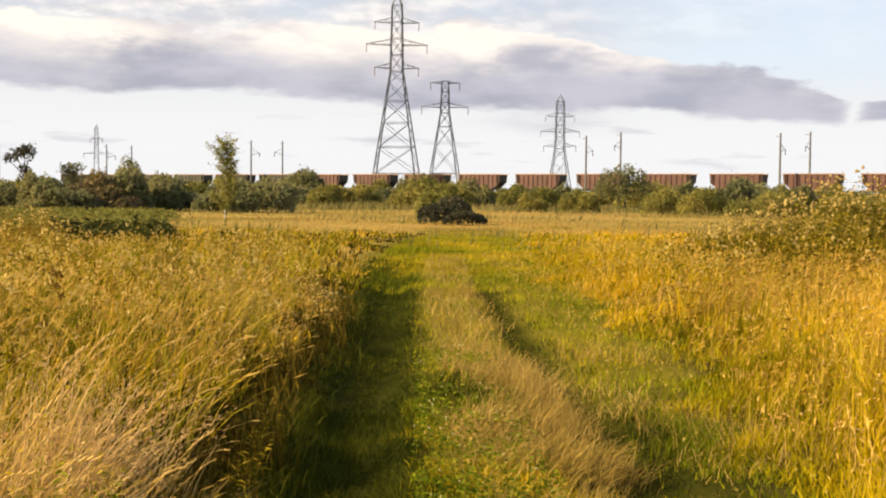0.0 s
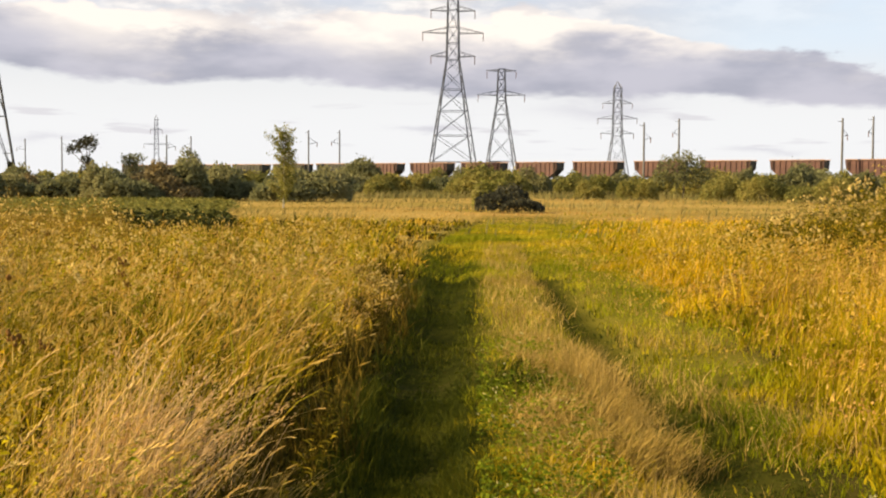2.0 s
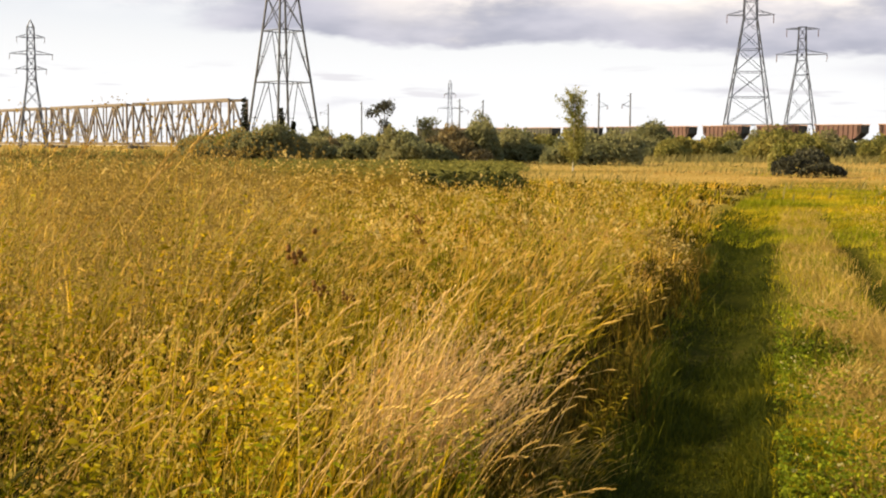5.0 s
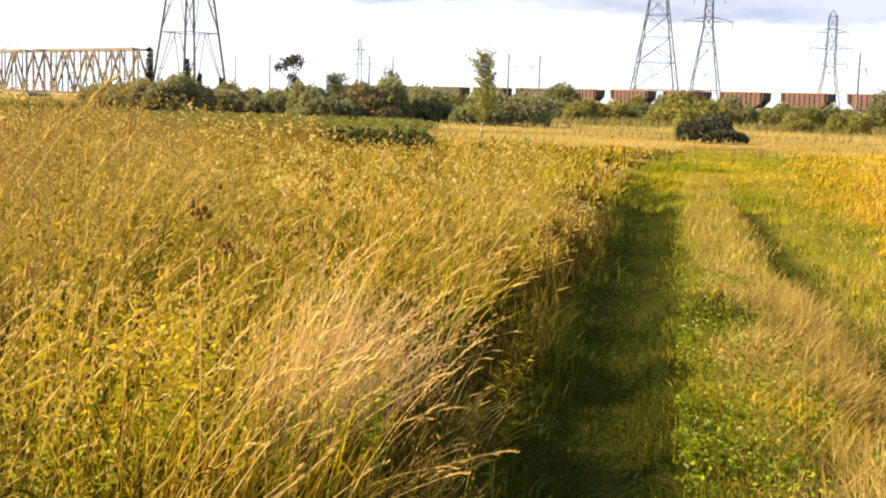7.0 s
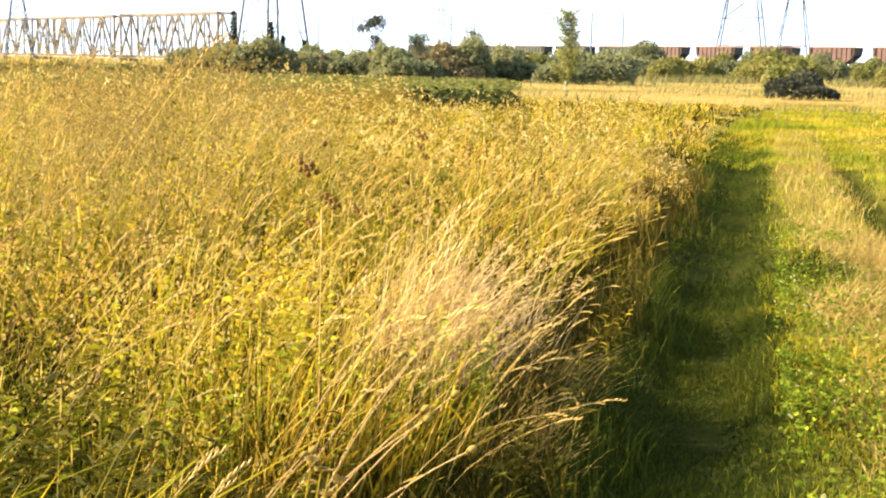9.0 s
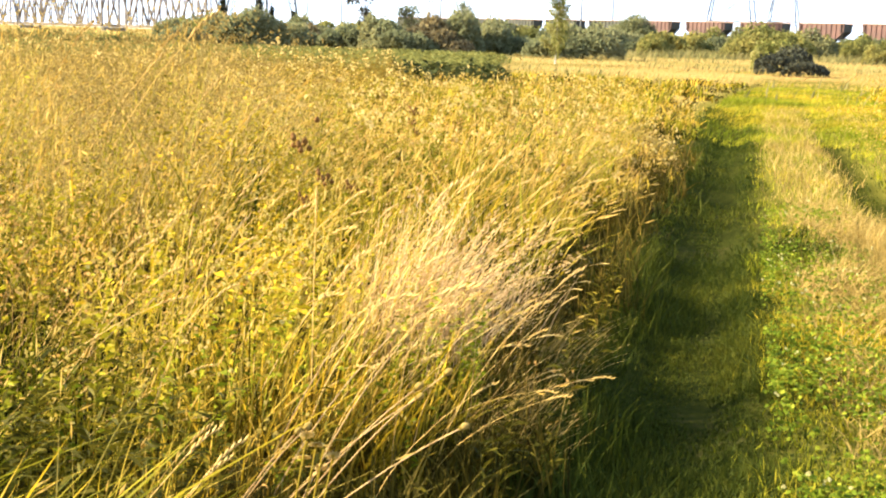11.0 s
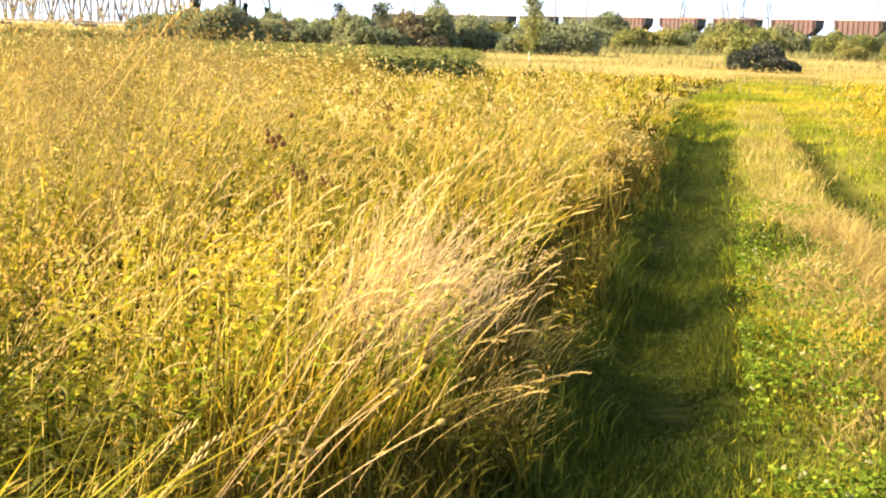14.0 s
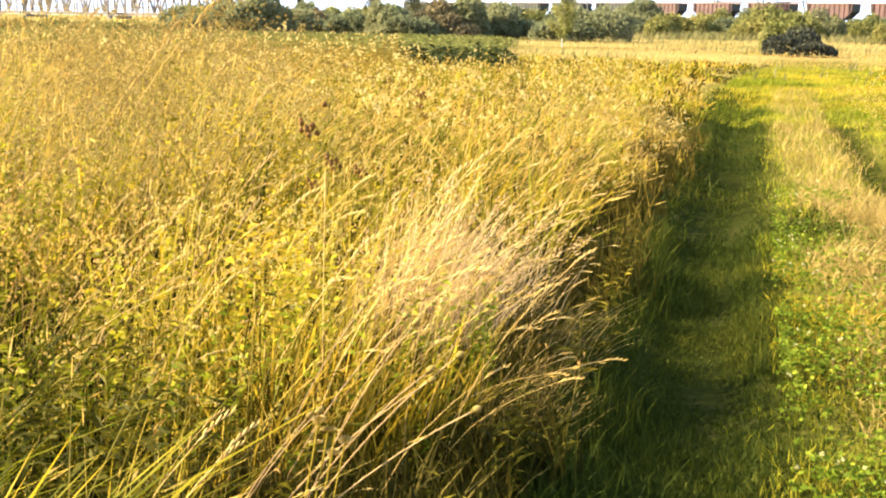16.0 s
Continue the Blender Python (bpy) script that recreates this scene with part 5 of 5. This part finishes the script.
def hopper_wagon(paint, label):
    """An open-topped hopper wagon with sloping end sheets, side posts and two bogies; x runs along the rails."""
    root = thing("hopper_wagon", Matrix(), label, "freight wagon", "wagons of the train")
    L, top, half = 4.85, 4.08, 1.5
    for y in (-half, half):
        body = Build()
        i = y * 0.9
        body.hull([(-L, y, top), (L, y, top), (L - 0.15, y, 2.6), (L - 1.5, y, 1.35), (-L + 1.5, y, 1.35), (-L + 0.15, y, 2.6)],
                  [(-L, i, top), (L, i, top), (L - 0.15, i, 2.6), (L - 1.5, i, 1.35), (-L + 1.5, i, 1.35), (-L + 0.15, i, 2.6)])
        body.part("side_sheet", paint, root)
    for s in (-1, 1):
        e = Build().hull([(s * L * 0.985, -half + 0.02, top - 0.02), (s * L * 0.985, half - 0.02, top - 0.02), (s * (L - 0.25), half - 0.02, 2.6), (s * (L - 0.25), -half + 0.02, 2.6)],
                         [(s * (L - 0.2), -half + 0.02, top - 0.02), (s * (L - 0.2), half - 0.02, top - 0.02), (s * (L - 0.45), half - 0.02, 2.6), (s * (L - 0.45), -half + 0.02, 2.6)])
        e.hull([(s * (L - 0.26), -half + 0.02, 2.59), (s * (L - 0.26), half - 0.02, 2.59), (s * (L - 1.9), half - 0.02, 1.2), (s * (L - 1.9), -half + 0.02, 1.2)],
               [(s * (L - 0.46), -half + 0.02, 2.62), (s * (L - 0.46), half - 0.02, 2.62), (s * (L - 2.1), half - 0.02, 1.22), (s * (L - 2.1), -half + 0.02, 1.22)])
        e.part("end_sheet", M_WAGON2, root)
    Build().box(-L + 0.2, L - 0.2, -half + 0.15, half - 0.15, top - 0.55, top - 0.35).part("load", M_BALLAST, root, "grey bulk load")
    rim = Build()
    for y in (-half - 0.05, half + 0.05):
        rim.box(-L - 0.08, L + 0.08, y - 0.07, y + 0.07, top - 0.02, top + 0.14)
    rim.part("top_rim", M_RIM, root)
    for i in range(9):
        x = -L + 0.75 + i * (2 * L - 1.5) / 8
        for y in (-half - 0.06, half + 0.06):
            z0 = 1.45 if abs(x) < L - 1.4 else 2.5
            Build().box(x - 0.07, x + 0.07, y - 0.06, y + 0.06, z0, top - 0.03).part("side_post", paint, root)
    fr = Build().box(-L - 0.3, L + 0.3, -0.3, 0.3, 1.02, 1.32).box(-L - 0.3, -L + 0.0, -1.4, 1.4, 1.0, 1.3).box(L, L + 0.3, -1.4, 1.4, 1.0, 1.3)
    for s in (-1, 1):
        fr.beam((s * (L + 0.3), 0, 1.07), (s * (L + 1.74), 0, 1.07), 0.28)
    fr.part("underframe", M_IRON, root)
    for s in (-1, 1):
        for y in (-1.05, 1.05):
            Build().hull([(s * 1.3 - 0.9, y, 1.1), (s * 1.3 + 0.9, y, 1.1), (s * 1.3 + 0.5, y, 0.55), (s * 1.3 - 0.5, y, 0.55)],
                         [(s * 1.3 - 0.9, y * 0.9, 1.1), (s * 1.3 + 0.9, y * 0.9, 1.1), (s * 1.3 + 0.5, y * 0.9, 0.55), (s * 1.3 - 0.5, y * 0.9, 0.55)]).part("discharge_door", paint, root)
        bog = Build()
        for y in (-1.02, 1.02):
            bog.box(s * 3.75 - 1.3, s * 3.75 + 1.3, y - 0.08, y + 0.08, 0.45, 0.8)
        bog.box(s * 3.75 - 0.2, s * 3.75 + 0.2, -1.0, 1.0, 0.5, 0.95)
        bogie = bog.part("bogie", M_IRON, root)
        for dx in (-0.92, 0.92):
            w_ = Build()
            for y in (-0.8, 0.8):
                w_.beam((s * 3.75 + dx, y - 0.065, 0.475), (s * 3.75 + dx, y + 0.065, 0.475), 0.95, None, 14)
            w_.beam((s * 3.75 + dx, -0.8, 0.475), (s * 3.75 + dx, 0.8, 0.475), 0.16, None, 6)
            w_.part("wheelset", M_IRON, bogie)
    for s in (-1, 1):
        lad = Build()
        for i in range(7):
            lad.beam((s * (L - 0.28), -half - 0.16, 1.6 + i * 0.38), (s * (L - 0.68), -half - 0.16, 1.6 + i * 0.38), 0.04)
        for q in (0.28, 0.68):
            lad.beam((s * (L - q), -half - 0.16, 1.4), (s * (L - q), -half - 0.16, top), 0.05)
        lad.part("ladder", M_IRON, root)
    return root


PITCH = 13.2
TRAIN_S = 115.0
red = hopper_wagon(M_WAGON, "rust-red hopper wagon of the standing goods train")
dark = hopper_wagon(M_WAGON2, "dark grey-green hopper wagon of the standing goods train")
red.matrix_basis, dark.matrix_basis = at_rail(TRAIN_S, 0, RAIL_Z), at_rail(TRAIN_S - 12 * PITCH, 0, RAIL_Z)
for i in range(-4, 18):
    if i in (0, 12):
        continue
    copy_thing(dark if i > 12 else red, at_rail(TRAIN_S - i * PITCH, 0, RAIL_Z))


def catenary_pole(s, off, h, arm):
    root = thing("catenary_pole", at_rail(s, off, RAIL_Z - 0.9), "grey concrete overhead-line pole beside the railway", "line pole", "overhead-line poles")
    Build().beam((0, 0, -0.3), (0, 0, h), 0.44, 0.30, 8).part("mast", M_CONC, root)
    Build().beam((0, 0, h - 3.2), (0, arm * 3.0, h - 2.7), 0.09).beam((0, 0, h - 1.7), (0, arm * 2.6, h - 2.7), 0.06).part("bracket", M_DARKSTEEL, root)
    Build().beam((0, arm * 2.9, h - 2.8), (0, arm * 2.9, h - 3.7), 0.16, 0.16, 6).part("insulator", M_GLASS, root)
    Build().beam((-0.1, 0, h - 0.6), (-0.9, 0, h - 0.5), 0.08).part("feeder_arm", M_DARKSTEEL, root)


def rail_s(az_, off=0.0):
    """Where the line of sight at that bearing meets a line beside the railway."""
    t = math.tan(radians(az_))
    p = RAIL_0 + AWAY * off
    return -(p.x + t * p.y) / (ALONG.x + t * ALONG.y)


for az_, off, h_ in ((15.5, -3.6, 12.4), (14.4, 8.2, 12.6), (9.0, -3.6, 12.6), (7.55, 8.2, 13.0), (-6.7, -3.6, 12.2), (-8.3, 8.2, 13.4), (-15.5, -3.6, 12.0), (-16.8, 8.2, 12.8),
                     (21.66, 8.2, 13.2), (20.1, -3.6, 12.8)):
    catenary_pole(rail_s(az_, off), off, h_, 1 if off < 0 else -1)


# ---------------------------------------------------------------- truss bridge
def truss_span(s0, length, panels=8, h=14.6, half=3.4):
    root = thing("truss_bridge_span", at_rail(s0, 2.3, RAIL_Z - 0.3), "rusty pale steel truss span of the railway bridge", "bridge", "bridge spans")
    step = length / panels
    for y in (-half, half):
        Build().beam((0, y, 0.3), (-length, y, 0.3), 0.75).part("bottom_chord", M_BRIDGE, root)
        Build().beam((-0.1, y, h), (-length + 0.1, y, h), 0.8).part("top_chord", M_BRIDGE, root)
        for i in range(panels + 1):
            Build().beam((-i * step, y, 0.3), (-i * step, y, h), 0.62 if i in (0, panels) else 0.4).part("vertical", M_BRIDGE, root)
        for i in range(panels):
            up = i % 2 == 0
            a_, b_ = (-i * step, y, 0.3 if up else h), (-(i + 1) * step, y, h if up else 0.3)
            Build().beam(a_, b_, 0.55).part("diagonal", M_BRIDGE, root)
    for i in range(panels + 1):
        Build().beam((-i * step, -half, h), (-i * step, half, h), 0.35).part("cross_strut", M_BRIDGE, root)
    Build().box(-length, 0, -half, half, -0.55, -0.05).part("deck", M_DECK, root, "pale deck girder")
    return root


BR = rail_s(26.1)
truss_span(BR, 66.0)
truss_span(BR - 71.0, 66.0)
truss_span(BR - 142.0, 66.0)
for i in range(4):
    pr = Build().hull([(-1.4, -5, -5), (1.4, -5, -5), (1.4, 5, -5), (-1.4, 5, -5)], [(-1.1, -4.2, RAIL_Z - 0.86), (1.1, -4.2, RAIL_Z - 0.86), (1.1, 4.2, RAIL_Z - 0.86), (-1.1, 4.2, RAIL_Z - 0.86)])
    ob = pr.part("bridge_pier", M_CONC)
    ob.matrix_basis = at_rail(BR + 2 - i * 71.0, 2.3)
    tagged(ob, "concrete pier of the railway bridge", "pier", "bridge piers")


# ---------------------------------------------------------------- pylons
def pylon(x, y, turn, height, base, waist_z, waist, arms, panels, steel, label, thick=0.22, peak=True, z=0.0, rungs=(), levels=None, fans=()):
    """A lattice pylon: four legs to a waist and a slim body above it, crossarms with insulators."""
    root = thing("power_pylon", pose(x, y, z, 0, 0, turn), label, "pylon", "power pylons")

    def half(zz):
        if zz <= waist_z:
            return base / 2 + (waist - base) / 2 * zz / waist_z
        t = (zz - waist_z) / (height - waist_z)
        return waist / 2 * (1 - 0.25 * t)

    body_top = height * 0.94 if peak else height
    for sx_ in (-1, 1):
        for sy_ in (-1, 1):
            b = Build().beam((sx_ * base / 2, sy_ * base / 2, -0.3), (sx_ * waist / 2, sy_ * waist / 2, waist_z), thick * 1.5, thick * 1.2)
            q = half(body_top)
            b.beam((sx_ * waist / 2, sy_ * waist / 2, waist_z), (sx_ * q, sy_ * q, body_top), thick * 1.2, thick)
            if peak:
                b.beam((sx_ * q, sy_ * q, body_top), (0, 0, height), thick, thick * 0.6)
            b.part("leg", steel, root)
    levels = list(levels) if levels else [waist_z * (1 - (1 - i / panels) ** 1.35) for i in range(panels + 1)]
    n_up = max(3, int((body_top - waist_z) / (waist * 1.15)))
    levels += [waist_z + (body_top - waist_z) * i / n_up for i in range(1, n_up + 1)]
    for i in range(len(levels) - 1):
        z0, z1 = levels[i], levels[i + 1]
        a_, b_ = half(z0), half(z1)
        for k4 in range(4):
            c0, s0_ = ((1, 0), (0, 1), (-1, 0), (0, -1))[k4], ((0, 1), (-1, 0), (0, -1), (1, 0))[k4]

            def pt(h_, e, zz):
                return (c0[0] * h_ + s0_[0] * h_ * e, c0[1] * h_ + s0_[1] * h_ * e, zz)
            ends = ((-1, -0.12), (1, 0.12)) if i in fans else ((-1, 1), (1, -1))
            for e0, e1 in ends:
                Build().beam(pt(a_, e0, z0), pt(b_, e1, z1), thick * 0.55).part("brace", steel, root)
            if i in fans:
                for e0, e1 in ends:
                    q = 0.5 * (a_ + b_)
                    Build().beam(pt(q, e0, 0.5 * (z0 + z1)), pt(q, 0.5 * (e0 + e1), 0.5 * (z0 + z1)), thick * 0.4).part("strut", steel, root)
            if i in rungs or z1 >= waist_z:
                Build().beam(pt(b_, -1, z1), pt(b_, 1, z1), thick * 0.7).part("strut", steel, root)
    for za, reach, rise in arms:
        q = half(min(za, body_top))
        for s in (-1, 1):
            arm = Build()
            for yy in (-q, q):
                arm.beam((s * q, yy, za), (s * reach, 0, za + 0.1), thick * 0.8, thick * 0.5)
                arm.beam((s * q, yy, za + rise), (s * reach, 0, za + 0.15), thick * 0.6, thick * 0.4)
            for t in (0.33, 0.66):
                arm.beam((s * (q + (reach - q) * t), 0, za), (s * (q + (reach - q) * t), 0, za + rise * (1 - t)), thick * 0.4)
            am = arm.part("crossarm", steel, root)
            ins = Build()
            ins.beam((s * (reach - 0.2), 0, za), (s * (reach - 0.2), 0, za - 1.9), 0.2, 0.2, 6)
            ins.part("insulator_string", M_GLASS, am)
    return root


def on(az_, r_):
    return polar(az_, r_)


px, py = on(2.24, 305)
pylon(px, py, 8, 52.2, 12.8, 32.6, 3.1, ((33.4, 5.7, 1.2), (39.2, 7.8, 1.4), (44.7, 5.7, 1.2)), 6, M_STEEL, "tall grey lattice pylon with three pairs of crossarms", 0.20, rungs=(0, 1, 2, 3))
px, py = on(-0.05, 335)
pylon(px, py, 6, 33.2, 9.8, 24.5, 2.4, ((26.0, 6.6, 1.2), (32.6, 4.2, 0.5)), 4, M_STEEL, "grey lattice pylon with a flat crossbar top", 0.18, peak=False, rungs=(0, 2))
px, py = on(-5.47, 450)
pylon(px, py, 4, 39.3, 9.0, 19.5, 3.4, ((20.3, 6.2, 1.2), (25.7, 7.4, 1.3), (31.3, 5.6, 1.2)), 3, M_STEEL, "distant grey lattice pylon with three crossarm levels", 0.19)
px, py = on(23.75, 255)
pylon(px, py, 24 + 36, 64.0, 11.3, 39.0, 3.0, ((48.0, 6.4, 1.4), (53.0, 8.6, 1.5), (58.0, 6.4, 1.4)), 4, M_DARKSTEEL, "very tall weathered lattice pylon beside the bridge", 0.24, rungs=(0, 1, 2, 3), levels=(0, 14.5, 25, 32, 39), fans=(0, 1))
px, py = on(34.9, 470)
pylon(px, py, 40, 46.5, 9.5, 25.0, 3.0, ((28.6, 5.4, 1.2), (34.0, 7.6, 1.3), (40.0, 5.0, 1.2)), 4, M_STEEL, "grey lattice pylon behind the bridge", 0.27)
px, py = on(15.95, 600)
pylon(px, py, 15, 34.0, 3.0, 18.0, 2.0, ((20.0, 6.0, 0.9), (27.0, 3.0, 0.8)), 3, M_STEEL, "far thin pylon behind the train", 0.22)


# creeper-grown columns at the foot of the tall pylon
for az_, w_, h_ in ((25.55, 1.05, 10.8), (23.85, 1.0, 9.0), (22.3, 1.0, 5.6), (23.3, 0.8, 6.4)):
    px, py = polar(az_, 246)
    woody("overgrown_post", px, py, 0.3, [((0.1 * (k % 2), 0, 0.8 + k * (h_ - 1.2) / 10), w_ * (1.0 - 0.05 * k)) for k in range(11)], 1900, 0.22, M_CREEPER, M_BARK,
          "dark creeper growing up a post by the pylon", "creeper", group="creeper-grown posts")


# the same meadow and track go on behind the standing place
back_tall, back_low = [], []
for side, a0, a1 in (("left", 96.0, 180.0), ("right", 180.0, 328.0)):
    q = tussocks(3600 if side == "left" else 6000, 10, 0.5, 14.0, a0, a1, 0.014, 3, side, 0.6, 1.1, 0.11, 0.25, 0.9, 0.15, 0.2)
    back_tall.append(blade_arrays(*q[:3], q[5], q[3], q[4], 3)[:2])
    q = tussocks(3600 if side == "left" else 6000, 10, 0.5, 14.0, a0, a1, 0.016, 2, side, 0.35, 0.75, 0.14, 0.28, 0.9, 0.1)
    back_low.append(blade_arrays(*q[:3], q[5], q[3], q[4], 2)[:2])
grass("meadow_grass", back_tall, M_MEADOW, "tall gold meadow grass on both sides of the track")
# same blades, with the shade under the tall grass in their colour
grass("shade_dark_undergrowth", back_low, M_UNDER, "low olive grass, darkened as shade beneath the tall meadow grass")
grass("track_grass", [short_set(80000, 0.1, 9.0, 60.0, 325.0, -1.35, 2.7, 0.03, 0.10, 0.010, power=0.9)], M_SHORT, "short green grass covering the farm track")
grass("crown_turf", [short_set(26000, 0.1, 9.0, 70.0, 290.0, 0.0, 1.0, 0.05, 0.15, 0.009, power=0.9)], M_LIME, "yellow-green grass on the crown of the track")
